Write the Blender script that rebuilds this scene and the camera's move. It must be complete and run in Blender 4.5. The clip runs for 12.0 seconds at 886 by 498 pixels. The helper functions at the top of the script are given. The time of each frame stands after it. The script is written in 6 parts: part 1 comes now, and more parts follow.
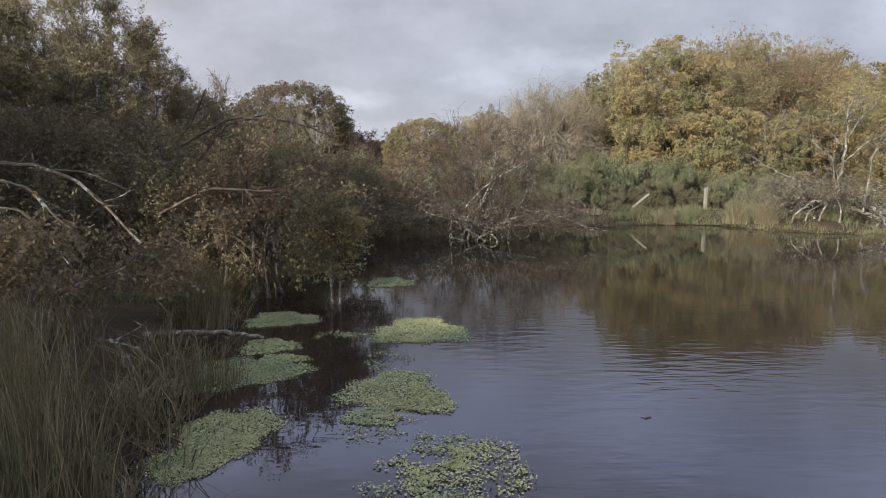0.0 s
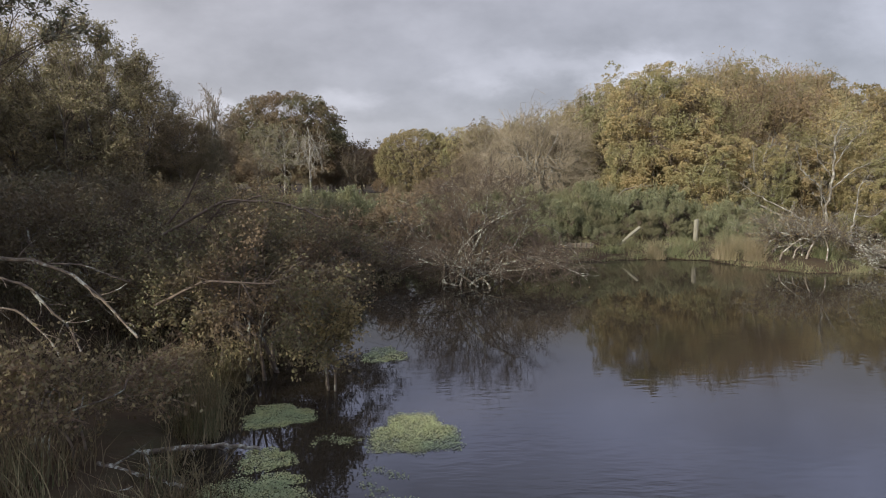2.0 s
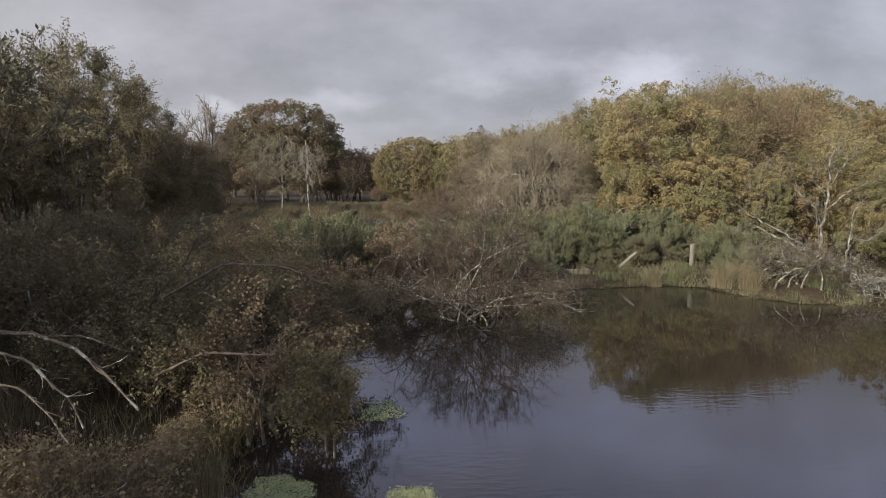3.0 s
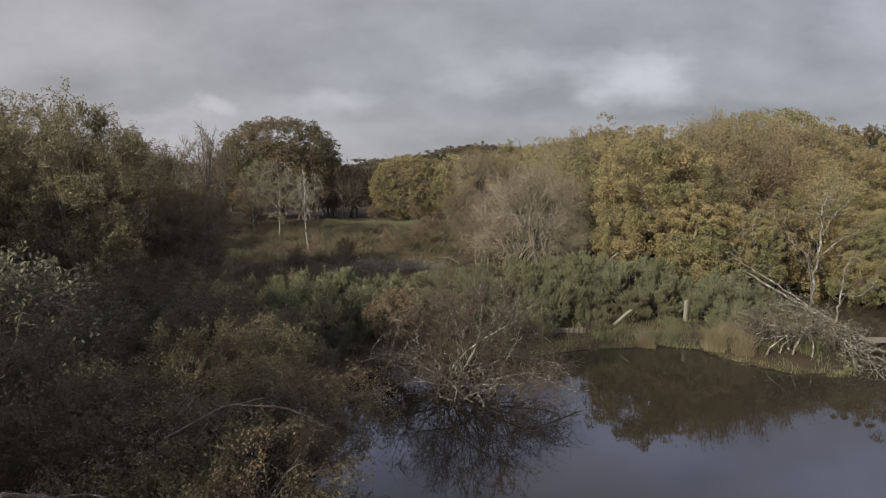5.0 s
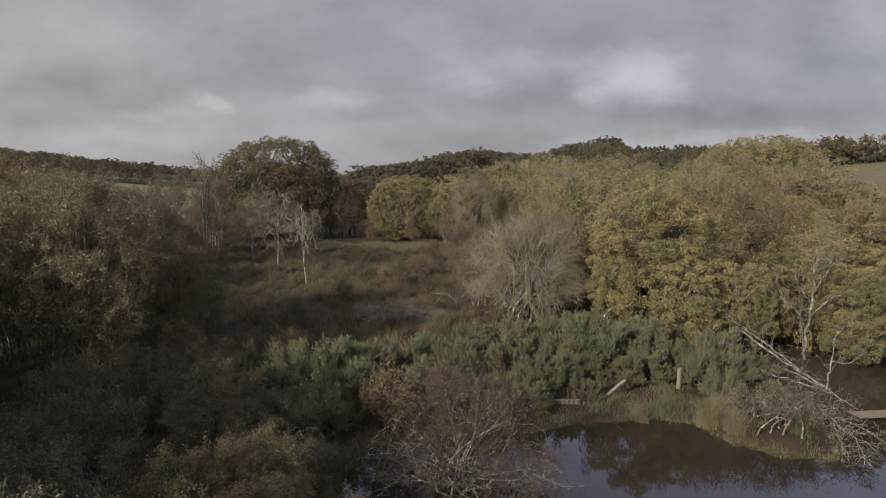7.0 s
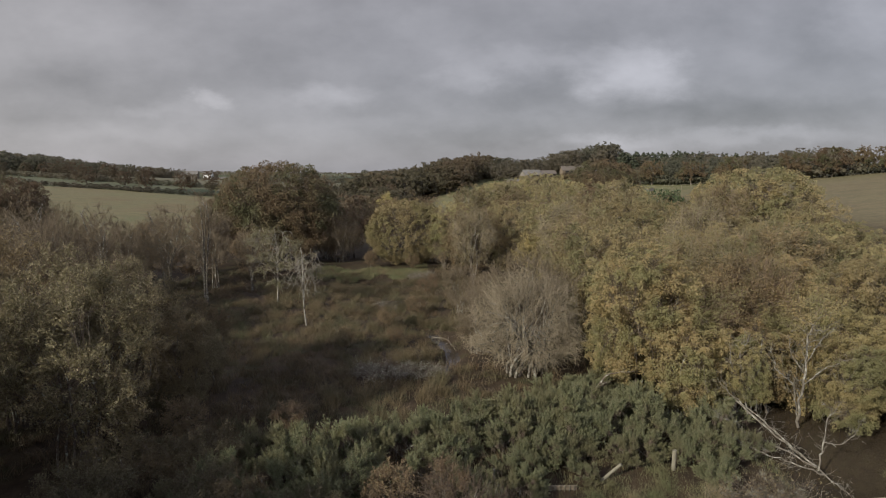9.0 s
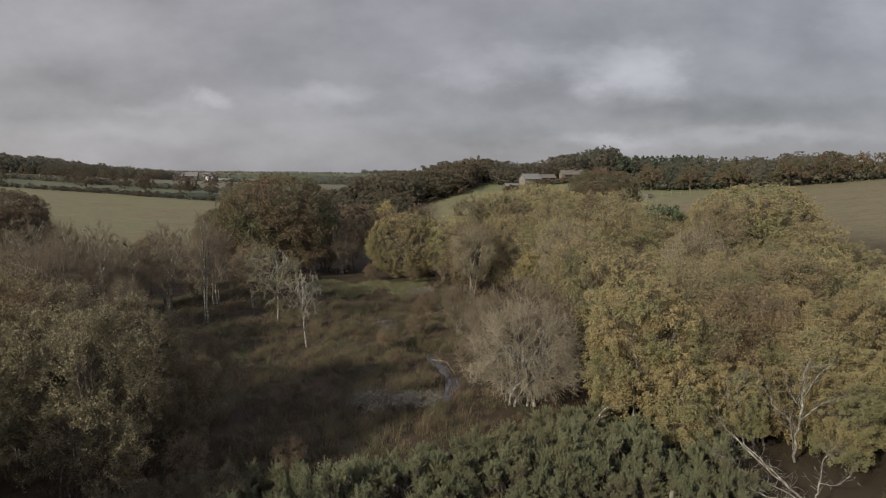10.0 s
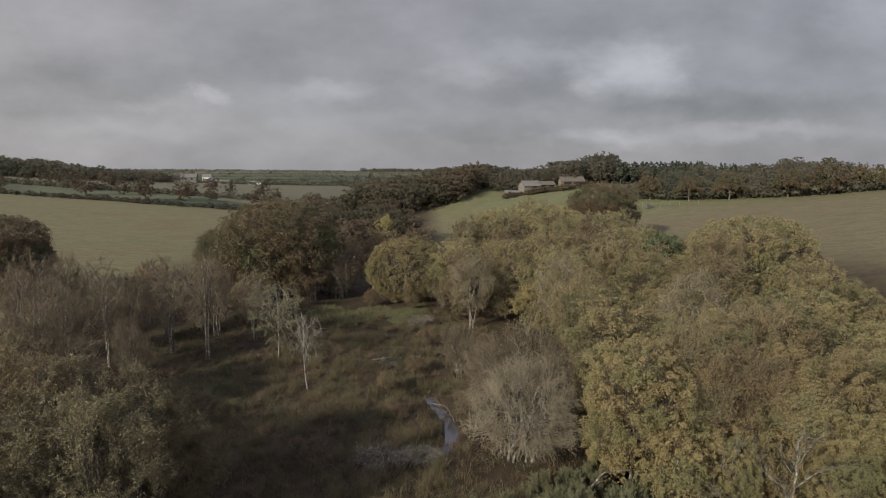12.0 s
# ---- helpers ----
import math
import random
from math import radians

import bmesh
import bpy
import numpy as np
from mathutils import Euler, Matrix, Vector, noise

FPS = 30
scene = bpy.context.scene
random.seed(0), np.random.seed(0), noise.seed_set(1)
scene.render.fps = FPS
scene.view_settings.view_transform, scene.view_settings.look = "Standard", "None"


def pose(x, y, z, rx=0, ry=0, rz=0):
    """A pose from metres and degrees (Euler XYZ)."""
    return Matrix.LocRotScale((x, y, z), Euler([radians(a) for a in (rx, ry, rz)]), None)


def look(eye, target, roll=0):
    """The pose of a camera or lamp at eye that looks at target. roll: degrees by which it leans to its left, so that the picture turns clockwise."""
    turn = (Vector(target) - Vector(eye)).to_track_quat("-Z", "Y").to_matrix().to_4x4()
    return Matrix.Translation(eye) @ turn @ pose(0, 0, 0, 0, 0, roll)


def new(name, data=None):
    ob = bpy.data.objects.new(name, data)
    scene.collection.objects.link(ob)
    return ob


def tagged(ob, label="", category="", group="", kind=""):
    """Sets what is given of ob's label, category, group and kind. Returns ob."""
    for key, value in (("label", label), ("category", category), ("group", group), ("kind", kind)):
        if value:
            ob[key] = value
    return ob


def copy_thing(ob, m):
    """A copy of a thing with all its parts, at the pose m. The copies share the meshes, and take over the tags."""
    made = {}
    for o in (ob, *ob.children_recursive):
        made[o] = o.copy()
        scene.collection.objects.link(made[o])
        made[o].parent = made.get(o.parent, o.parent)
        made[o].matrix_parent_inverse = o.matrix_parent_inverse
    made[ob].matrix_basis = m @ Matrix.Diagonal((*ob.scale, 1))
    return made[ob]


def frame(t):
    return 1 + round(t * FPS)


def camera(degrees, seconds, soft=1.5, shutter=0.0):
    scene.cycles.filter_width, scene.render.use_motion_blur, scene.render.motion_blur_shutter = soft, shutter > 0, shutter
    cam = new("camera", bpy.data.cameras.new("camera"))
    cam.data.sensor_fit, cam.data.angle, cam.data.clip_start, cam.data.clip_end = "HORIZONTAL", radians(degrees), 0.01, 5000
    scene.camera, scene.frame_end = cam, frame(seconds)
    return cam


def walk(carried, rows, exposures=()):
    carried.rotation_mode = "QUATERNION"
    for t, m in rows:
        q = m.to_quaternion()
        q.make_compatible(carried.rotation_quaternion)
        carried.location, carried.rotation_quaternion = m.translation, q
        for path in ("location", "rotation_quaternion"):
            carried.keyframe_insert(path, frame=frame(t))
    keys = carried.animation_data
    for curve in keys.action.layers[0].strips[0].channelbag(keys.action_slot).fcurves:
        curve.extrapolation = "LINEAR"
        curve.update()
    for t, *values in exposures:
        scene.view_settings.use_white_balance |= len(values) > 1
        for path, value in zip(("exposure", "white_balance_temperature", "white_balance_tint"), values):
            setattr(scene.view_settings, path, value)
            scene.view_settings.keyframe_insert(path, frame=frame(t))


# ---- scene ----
cam = camera(74.4, 12.0, soft=1.0)
METRES, EYE, TILT, LEAN, TURN = 16.0, 1.73, -7.35, 0.0, 0.0
ROWS = [
    (0.0, 0.0, 0.0, 0.0, 0.0, 0.0, -0.0),
    (0.5, 0.0006, -0.0021, 0.0137, -0.21, 0.03, 0.06),
    (1.0, 0.0006, -0.0039, 0.0283, -0.4, 0.05, 0.09),
    (1.5, 0.0, -0.0054, 0.0461, -0.55, 0.09, 0.14),
    (2.0, -0.0001, -0.0085, 0.0731, -0.69, 0.09, 0.16),
    (2.5, 0.0001, -0.0114, 0.1026, -0.82, 0.11, 0.2),
    (4.5, -0.0008, -0.025, 0.2272, -1.18, 0.17, 0.27),
    (5.0, -0.0004, -0.0293, 0.2664, -1.25, 0.12, 0.26),
    (5.5, 0.0001, -0.0335, 0.303, -1.33, 0.09, 0.25),
    (6.0, 0.0006, -0.0385, 0.3449, -1.38, 0.06, 0.25),
    (6.5, 0.0013, -0.0434, 0.3876, -1.43, 0.01, 0.24),
    (7.0, 0.0019, -0.0493, 0.4389, -1.46, -0.05, 0.26),
    (9.0, 0.0008, -0.0702, 0.6565, -1.62, -0.36, 0.28),
    (9.5, 0.0011, -0.0761, 0.7089, -1.63, -0.42, 0.28),
    (10.0, 0.0013, -0.082, 0.7685, -1.66, -0.48, 0.27),
    (10.5, 0.0003, -0.0871, 0.8237, -1.7, -0.56, 0.27),
    (11.0, -0.0001, -0.0923, 0.8814, -1.72, -0.66, 0.25),
    (11.5, -0.0008, -0.0964, 0.9354, -1.73, -0.74, 0.24),
    (12.0, 0.0002, -0.102, 0.9946, -1.73, -0.83, 0.26),
]
walk(cam, [(t, pose(0, 0, EYE, TILT, LEAN, TURN) @ pose(METRES * x, METRES * y, METRES * z, 90 + pitch, roll, yaw)) for t, x, y, z, yaw, pitch, roll in ROWS],
     [(0.0, 0.42, 6230, 9), (2.5, 0.17, 6400, 9), (5.5, -0.12, 6550, 8), (9.0, -0.27, 6600, 8), (12.0, -0.33, 6600, 7)])

# ---- light: a low autumn sun behind the camera and to its left, under broken cloud ----
SUN_ELEV, SUN_AZ = 25.0, 228.0  # azimuth clockwise from +y


def nd(nt, kind, **values):
    n = nt.nodes.new(kind)
    for k, v in values.items():
        n.inputs[k.replace("_", " ")].default_value = v
    return n


def ramp(nt, stops, interpolation="LINEAR"):
    n = nt.nodes.new("ShaderNodeValToRGB")
    n.color_ramp.interpolation = interpolation
    e = n.color_ramp.elements
    while len(e) < len(stops):
        e.new(0.5)
    for el, (p, c) in zip(e, stops):
        el.position = p
        el.color = (*c, 1) if len(c) == 3 else c
    return n


def mathn(nt, op, a, b=None):
    n = nt.nodes.new("ShaderNodeMath")
    n.operation = op
    for i, v in ((0, a), (1, b)):
        if v is None:
            continue
        if isinstance(v, (int, float)):
            n.inputs[i].default_value = v
        else:
            nt.links.new(v, n.inputs[i])
    return n.outputs[0]


def mixc(nt, fac, a, b, blend="MIX"):
    n = nt.nodes.new("ShaderNodeMix")
    n.data_type = "RGBA"
    n.blend_type = blend
    for key, v in ((0, fac), (6, a), (7, b)):
        if isinstance(v, (int, float)):
            n.inputs[key].default_value = v
        elif isinstance(v, tuple):
            n.inputs[key].default_value = (*v, 1)
        else:
            nt.links.new(v, n.inputs[key])
    return n.outputs[2]


world = bpy.data.worlds.new("overcast_sky")
scene.world = world
world.use_nodes = True
wt = world.node_tree
wt.nodes.clear()
wout = wt.nodes.new("ShaderNodeOutputWorld")
wbg = wt.nodes.new("ShaderNodeBackground")
wsky = wt.nodes.new("ShaderNodeTexSky")
wsky.sky_type = "NISHITA"
wsky.sun_disc = False
wsky.sun_elevation = radians(SUN_ELEV)
wsky.sun_rotation = radians(SUN_AZ)
wtc = wt.nodes.new("ShaderNodeTexCoord")
wsep = wt.nodes.new("ShaderNodeSeparateXYZ")
wt.links.new(wtc.outputs["Generated"], wsep.inputs[0])
wz = mathn(wt, "MAXIMUM", wsep.outputs[2], 0.0)
# broken stratocumulus: tangents of bearing and height, ragged by noise
wahead = mathn(wt, "MAXIMUM", wsep.outputs[1], 0.2)
wside = mathn(wt, "DIVIDE", wsep.outputs[0], wahead)
wcom = wt.nodes.new("ShaderNodeCombineXYZ")
wt.links.new(wside, wcom.inputs[0])
wt.links.new(mathn(wt, "DIVIDE", wz, wahead), wcom.inputs[1])


def sky_noise(scale, detail, rough):
    mp = wt.nodes.new("ShaderNodeMapping")
    mp.inputs["Scale"].default_value = (1.0, 1.8, 1.0)
    wt.links.new(wcom.outputs[0], mp.inputs[0])
    n = nd(wt, "ShaderNodeTexNoise", Scale=scale, Detail=detail, Roughness=rough)
    wt.links.new(mp.outputs[0], n.inputs["Vector"])
    return n


def vecn(op, a, b):
    n = wt.nodes.new("ShaderNodeVectorMath")
    n.operation = op
    for k, v in ((0, a), (1, b)):
        if isinstance(v, tuple):
            n.inputs[k].default_value = v
        else:
            wt.links.new(v, n.inputs[k])
    return n


wrag = vecn("MULTIPLY", vecn("SUBTRACT", sky_noise(7.0, 6.0, 0.6).outputs["Color"], (0.5, 0.5, 0.5)).outputs[0], (0.22, 0.085, 0.0))
wplace = vecn("ADD", wcom.outputs[0], wrag.outputs[0]).outputs[0]
wtone = mathn(wt, "ADD", mathn(wt, "MULTIPLY", sky_noise(4.2, 8.0, 0.55).outputs[0], 1.0), 0.5)
# lit cloud heads and the grey bases between them: bearing, height, half width, half height, tone
CLOUDS = [(0.348, 0.158, 0.092, 0.046, 0.55), (0.185, 0.19, 0.136, 0.021, 0.2), (0.068, 0.156, 0.058, 0.025, 0.22), (-0.344, 0.109, 0.033, 0.019, 0.3),
          (-0.167, 0.118, 0.068, 0.023, 0.26), (-0.45, 0.101, 0.068, 0.014, 0.14), (0.295, 0.048, 0.087, 0.015, 0.3), (0.558, 0.054, 0.223, 0.013, 0.22),
          (0.736, 0.247, 0.068, 0.044, 0.22), (-0.554, 0.066, 0.252, 0.019, 0.1), (-0.107, 0.07, 0.145, 0.015, 0.08), (0.177, 0.126, 0.136, 0.037, -0.2),
          (0.555, 0.099, 0.319, 0.027, -0.2), (0.102, 0.056, 0.106, 0.017, -0.12), (-0.456, 0.146, 0.271, 0.033, -0.09), (0.479, 0.223, 0.116, 0.048, -0.1)]
for cu, cv, su, sv, tone in CLOUDS:
    off = vecn("MULTIPLY", vecn("SUBTRACT", wplace, (cu, cv, 0.0)).outputs[0], (1 / su, 1 / sv, 0.0)).outputs[0]
    reach = wt.nodes.new("ShaderNodeVectorMath")
    reach.operation = "LENGTH"
    wt.links.new(off, reach.inputs[0])
    fall = wt.nodes.new("ShaderNodeMapRange")
    fall.interpolation_type = "SMOOTHSTEP"
    for k, v in ((1, 0.0), (2, 1.5), (3, tone * (1.25 if tone > 0 else 1.2)), (4, 0.0)):
        fall.inputs[k].default_value = v
    wt.links.new(reach.outputs["Value"], fall.inputs[0])
    wtone = mathn(wt, "ADD", wtone, fall.outputs[0])
wlean = ramp(wt, [(0.0, (0.478, 0.46, 0.486)), (0.45, (0.415, 0.408, 0.452)), (1.0, (0.378, 0.378, 0.428))])
wt.links.new(mathn(wt, "ADD", mathn(wt, "MULTIPLY", wside, 0.62), 0.5), wlean.inputs[0])
wbase = mixc(wt, 1.0, wlean.outputs[0], wtone, "MULTIPLY")
# bright bluish band added just above the view for the water to mirror, dimmer overhead
wband = ramp(wt, [(0.27, (1.0, 1.0, 1.0)), (0.42, (2.6, 2.85, 3.75)), (0.62, (1.5, 1.6, 1.85))])
wt.links.new(wz, wband.inputs[0])
wcl = mixc(wt, 1.0, wbase, wband.outputs[0], "MULTIPLY")
wskys = mixc(wt, 1.0, wsky.outputs[0], (0.09, 0.09, 0.09), "MULTIPLY")
wfin = mixc(wt, 0.9, wskys, wcl)
wt.links.new(wfin, wbg.inputs[0])
wbg.inputs[1].default_value = 1.0
wt.links.new(wbg.outputs[0], wout.inputs[0])

sun_data = bpy.data.lights.new("sun", "SUN")
sun_data.energy = 6.3
sun_data.angle = radians(3.0)
sun_data.color = (1.0, 0.945, 0.84)
sun = new("sun", sun_data)
_a, _e = radians(SUN_AZ), radians(SUN_ELEV)
sun_from = Vector((math.sin(_a) * math.cos(_e), math.cos(_a) * math.cos(_e), math.sin(_e)))
sun.matrix_world = look(sun_from * 60, (0, 0, 0))


# ---- materials ----
def material(name):
    m = bpy.data.materials.new(name)
    m.use_nodes = True
    nt = m.node_tree
    return m, nt, nt.nodes["Principled BSDF"], nt.nodes["Material Output"]


def position(nt):
    return nt.nodes.new("ShaderNodeNewGeometry").outputs["Position"]


def leaf_mat(name, cols, patch=None, patch_scale=0.6, trans=0.25, rough=0.62, vary=0.25, gain=1.25):
    """Leaves: a colour for each leaf out of a run of tones, patches of a second tone, and some light through the blade."""
    m, nt, p, out = material(name)
    cols = [tuple(v * gain for v in c) for c in cols]
    patch = patch and tuple(v * gain for v in patch)
    geo = nt.nodes.new("ShaderNodeNewGeometry")
    info = nt.nodes.new("ShaderNodeObjectInfo")
    r = ramp(nt, [(i / max(1, len(cols) - 1), c) for i, c in enumerate(cols)])
    nt.links.new(geo.outputs["Random Per Island"], r.inputs[0])
    col = r.outputs[0]
    n = nd(nt, "ShaderNodeTexNoise", Scale=patch_scale, Detail=3.0)
    nt.links.new(geo.outputs["Position"], n.inputs["Vector"])
    if patch:
        mask = ramp(nt, [(0.47, (0, 0, 0)), (0.6, (1, 1, 1))])
        nt.links.new(n.outputs[0], mask.inputs[0])
        col = mixc(nt, mathn(nt, "MULTIPLY", mask.outputs[0], 0.8), col, patch)
    val = mathn(nt, "ADD", mathn(nt, "MULTIPLY", info.outputs["Random"], vary), 1 - vary / 2)
    hsv = nt.nodes.new("ShaderNodeHueSaturation")
    nt.links.new(col, hsv.inputs["Color"])
    nt.links.new(val, hsv.inputs["Value"])
    nt.links.new(mathn(nt, "ADD", mathn(nt, "MULTIPLY", info.outputs["Random"], vary * 0.06), 0.5 - vary * 0.022), hsv.inputs["Hue"])
    nt.links.new(hsv.outputs[0], p.inputs["Base Color"])
    p.inputs["Roughness"].default_value = rough
    p.inputs["Specular IOR Level"].default_value = 0.25
    tr = nt.nodes.new("ShaderNodeBsdfTranslucent")
    nt.links.new(hsv.outputs[0], tr.inputs[0])
    mx = nt.nodes.new("ShaderNodeMixShader")
    mx.inputs[0].default_value = trans
    nt.links.new(p.outputs[0], mx.inputs[1])
    nt.links.new(tr.outputs[0], mx.inputs[2])
    nt.links.new(mx.outputs[0], out.inputs[0])
    return m


def bark_mat(name, a, b, lichen=None, amount=0.5, scale=9.0):
    """Bark: mottled, furrowed, with crusts of lichen where the limbs carry it."""
    m, nt, p, out = material(name)
    pos = position(nt)
    n = nd(nt, "ShaderNodeTexNoise", Scale=scale, Detail=6.0, Roughness=0.65)
    nt.links.new(pos, n.inputs["Vector"])
    r = ramp(nt, [(0.35, a), (0.65, b)])
    nt.links.new(n.outputs[0], r.inputs[0])
    col = r.outputs[0]
    if lichen:
        n2 = nd(nt, "ShaderNodeTexNoise", Scale=scale * 0.45, Detail=5.0, Roughness=0.7)
        nt.links.new(pos, n2.inputs["Vector"])
        r2 = ramp(nt, [(0.62 - amount * 0.3, (0, 0, 0)), (0.7 - amount * 0.3, (1, 1, 1))])
        nt.links.new(n2.outputs[0], r2.inputs[0])
        col = mixc(nt, r2.outputs[0], col, lichen)
    nt.links.new(col, p.inputs["Base Color"])
    p.inputs["Roughness"].default_value = 0.9
    p.inputs["Specular IOR Level"].default_value = 0.2
    bmp = nd(nt, "ShaderNodeBump", Strength=0.6, Distance=0.02)
    nt.links.new(n.outputs[0], bmp.inputs["Height"])
    nt.links.new(bmp.outputs[0], p.inputs["Normal"])
    return m


def plain_mat(name, a, b, scale=6.0, rough=0.85, bump=0.3, stretch=(1, 1, 1), metal=0.0):
    """A weathered solid: two tones, grain and relief."""
    m, nt, p, out = material(name)
    tc = nt.nodes.new("ShaderNodeTexCoord")
    mp = nt.nodes.new("ShaderNodeMapping")
    mp.inputs["Scale"].default_value = stretch
    nt.links.new(tc.outputs["Object"], mp.inputs[0])
    n = nd(nt, "ShaderNodeTexNoise", Scale=scale, Detail=7.0, Roughness=0.65)
    nt.links.new(mp.outputs[0], n.inputs["Vector"])
    r = ramp(nt, [(0.3, a), (0.7, b)])
    nt.links.new(n.outputs[0], r.inputs[0])
    nt.links.new(r.outputs[0], p.inputs["Base Color"])
    p.inputs["Roughness"].default_value = rough
    p.inputs["Metallic"].default_value = metal
    bmp = nd(nt, "ShaderNodeBump", Strength=bump, Distance=0.02)
    nt.links.new(n.outputs[0], bmp.inputs["Height"])
    nt.links.new(bmp.outputs[0], p.inputs["Normal"])
    return m


BARK = bark_mat("bark_brown", (0.06, 0.045, 0.035), (0.15, 0.12, 0.09), (0.3, 0.31, 0.25), 0.25)
BARK_GREY = bark_mat("bark_grey_lichen", (0.1, 0.08, 0.06), (0.2, 0.165, 0.13), (0.34, 0.34, 0.28), 0.35)
BARK_PALE = bark_mat("bark_pale_dead", (0.085, 0.072, 0.055), (0.17, 0.15, 0.12), (0.29, 0.28, 0.235), 0.35)
BARK_LICHEN = bark_mat("bark_lichen_crust", (0.06, 0.047, 0.035), (0.145, 0.118, 0.088), (0.33, 0.33, 0.27), 0.42, 22.0)
BARK_BIRCH = bark_mat("bark_birch", (0.17, 0.155, 0.125), (0.32, 0.3, 0.255), (0.08, 0.068, 0.055), 0.35, 5.0)
TWIG_BIRCH = bark_mat("twig_birch", (0.15, 0.13, 0.1), (0.27, 0.24, 0.19), None)
TWIG_WILLOW = bark_mat("twig_willow", (0.065, 0.05, 0.037), (0.145, 0.115, 0.085), (0.34, 0.33, 0.27), 0.3)
TWIG_BROWN = bark_mat("twig_willow_brown", (0.055, 0.04, 0.029), (0.12, 0.09, 0.066), (0.27, 0.26, 0.21), 0.12)
TWIG = bark_mat("twig_brown", (0.08, 0.06, 0.044), (0.165, 0.128, 0.095), None)
TWIG_FAWN = bark_mat("twig_fawn", (0.185, 0.15, 0.103), (0.31, 0.262, 0.18), None)
TWIG_DUN = bark_mat("twig_dun", (0.115, 0.09, 0.06), (0.195, 0.155, 0.105), None)
TWIG_RED = bark_mat("twig_russet", (0.14, 0.098, 0.068), (0.23, 0.17, 0.118), None)

L_OAK = leaf_mat("leaves_oak_gold", [(0.17, 0.136, 0.07), (0.212, 0.168, 0.086), (0.175, 0.15, 0.075), (0.22, 0.158, 0.082)], (0.135, 0.13, 0.064), 0.45, 0.45, vary=0.42, gain=1.6)
L_GOLD = leaf_mat("leaves_oak_bright", [(0.175, 0.134, 0.068), (0.215, 0.162, 0.084), (0.172, 0.145, 0.072), (0.225, 0.15, 0.076)], (0.13, 0.124, 0.06), 0.6, 0.45, vary=0.3, gain=1.75)
L_OLIVE = leaf_mat("leaves_sallow_olive", [(0.16, 0.138, 0.068), (0.195, 0.16, 0.08), (0.21, 0.16, 0.08)], (0.125, 0.123, 0.06), 0.5, 0.45, vary=0.3, gain=1.7)
L_OAK_GREEN = leaf_mat("leaves_oak_green", [(0.155, 0.132, 0.068), (0.188, 0.154, 0.078), (0.198, 0.154, 0.08)], (0.125, 0.12, 0.06), 0.4, 0.45, vary=0.42, gain=1.45)
L_YELLOW = leaf_mat("leaves_yellow", [(0.26, 0.2, 0.078), (0.22, 0.19, 0.08), (0.29, 0.213, 0.09)], (0.19, 0.155, 0.072), 0.5, gain=1.45)
L_RUSSET = leaf_mat("leaves_russet", [(0.155, 0.108, 0.066), (0.195, 0.135, 0.08), (0.16, 0.125, 0.07)], (0.135, 0.115, 0.064), 0.4, 0.35, gain=1.1)
L_BROWNOAK = leaf_mat("leaves_brown_oak", [(0.115, 0.08, 0.05), (0.155, 0.106, 0.063), (0.112, 0.09, 0.05)], (0.088, 0.092, 0.045), 0.22, 0.35, gain=1.1)
L_SALLOW = leaf_mat("leaves_sallow", [(0.09, 0.076, 0.042), (0.125, 0.104, 0.054), (0.14, 0.124, 0.072), (0.22, 0.178, 0.108)], (0.155, 0.112, 0.06), 0.16, 0.35, gain=1.45)
# sallow tones at about two thirds: the bank's shade is put into the leaf colour
L_SHADE = leaf_mat("leaves_sallow_shaded", [(0.06, 0.052, 0.03), (0.085, 0.07, 0.037), (0.095, 0.085, 0.048), (0.15, 0.122, 0.074)], (0.1, 0.072, 0.04), 0.3, 0.3)
L_PALE = leaf_mat("leaves_pale_sallow", [(0.08, 0.078, 0.043), (0.125, 0.12, 0.072), (0.2, 0.19, 0.135)], (0.1, 0.095, 0.053), 0.5, 0.3)
L_BRAMBLE = leaf_mat("leaves_bramble", [(0.105, 0.068, 0.043), (0.16, 0.108, 0.062), (0.13, 0.115, 0.062), (0.24, 0.185, 0.1)], (0.135, 0.108, 0.058), 0.8, 0.3, gain=1.2)
L_BIRCH = leaf_mat("leaves_birch", [(0.19, 0.17, 0.09), (0.24, 0.215, 0.12), (0.2, 0.2, 0.115)], None, 0.6, 0.3, gain=1.0)
L_ROUND = leaf_mat("leaves_sallow_gold", [(0.14, 0.11, 0.055), (0.17, 0.136, 0.068), (0.19, 0.146, 0.072)], (0.13, 0.112, 0.052), 0.3, gain=1.45)
L_DARK = leaf_mat("leaves_evergreen", [(0.04, 0.062, 0.028), (0.06, 0.085, 0.04), (0.09, 0.11, 0.055)], (0.08, 0.09, 0.045), 0.5)
L_GORSE = leaf_mat("gorse_spines", [(0.072, 0.08, 0.043), (0.12, 0.125, 0.066), (0.175, 0.17, 0.094)], (0.12, 0.11, 0.057), 0.7, 0.25, gain=1.5)
L_FAR = leaf_mat("leaves_far_wood", [(0.09, 0.077, 0.057), (0.108, 0.09, 0.066), (0.086, 0.08, 0.056)], (0.074, 0.074, 0.052), 0.03, 0.6, 0.8, 0.35, 1.75)
L_FARBROWN = leaf_mat("leaves_far_brown", [(0.1, 0.074, 0.052), (0.128, 0.092, 0.062), (0.098, 0.084, 0.054)], (0.088, 0.08, 0.052), 0.05, 0.6, 0.8, 0.3, 1.45)
L_FAR_GREEN = leaf_mat("leaves_far_pine", [(0.045, 0.052, 0.034), (0.062, 0.068, 0.042)], None, 0.1, 0.3)
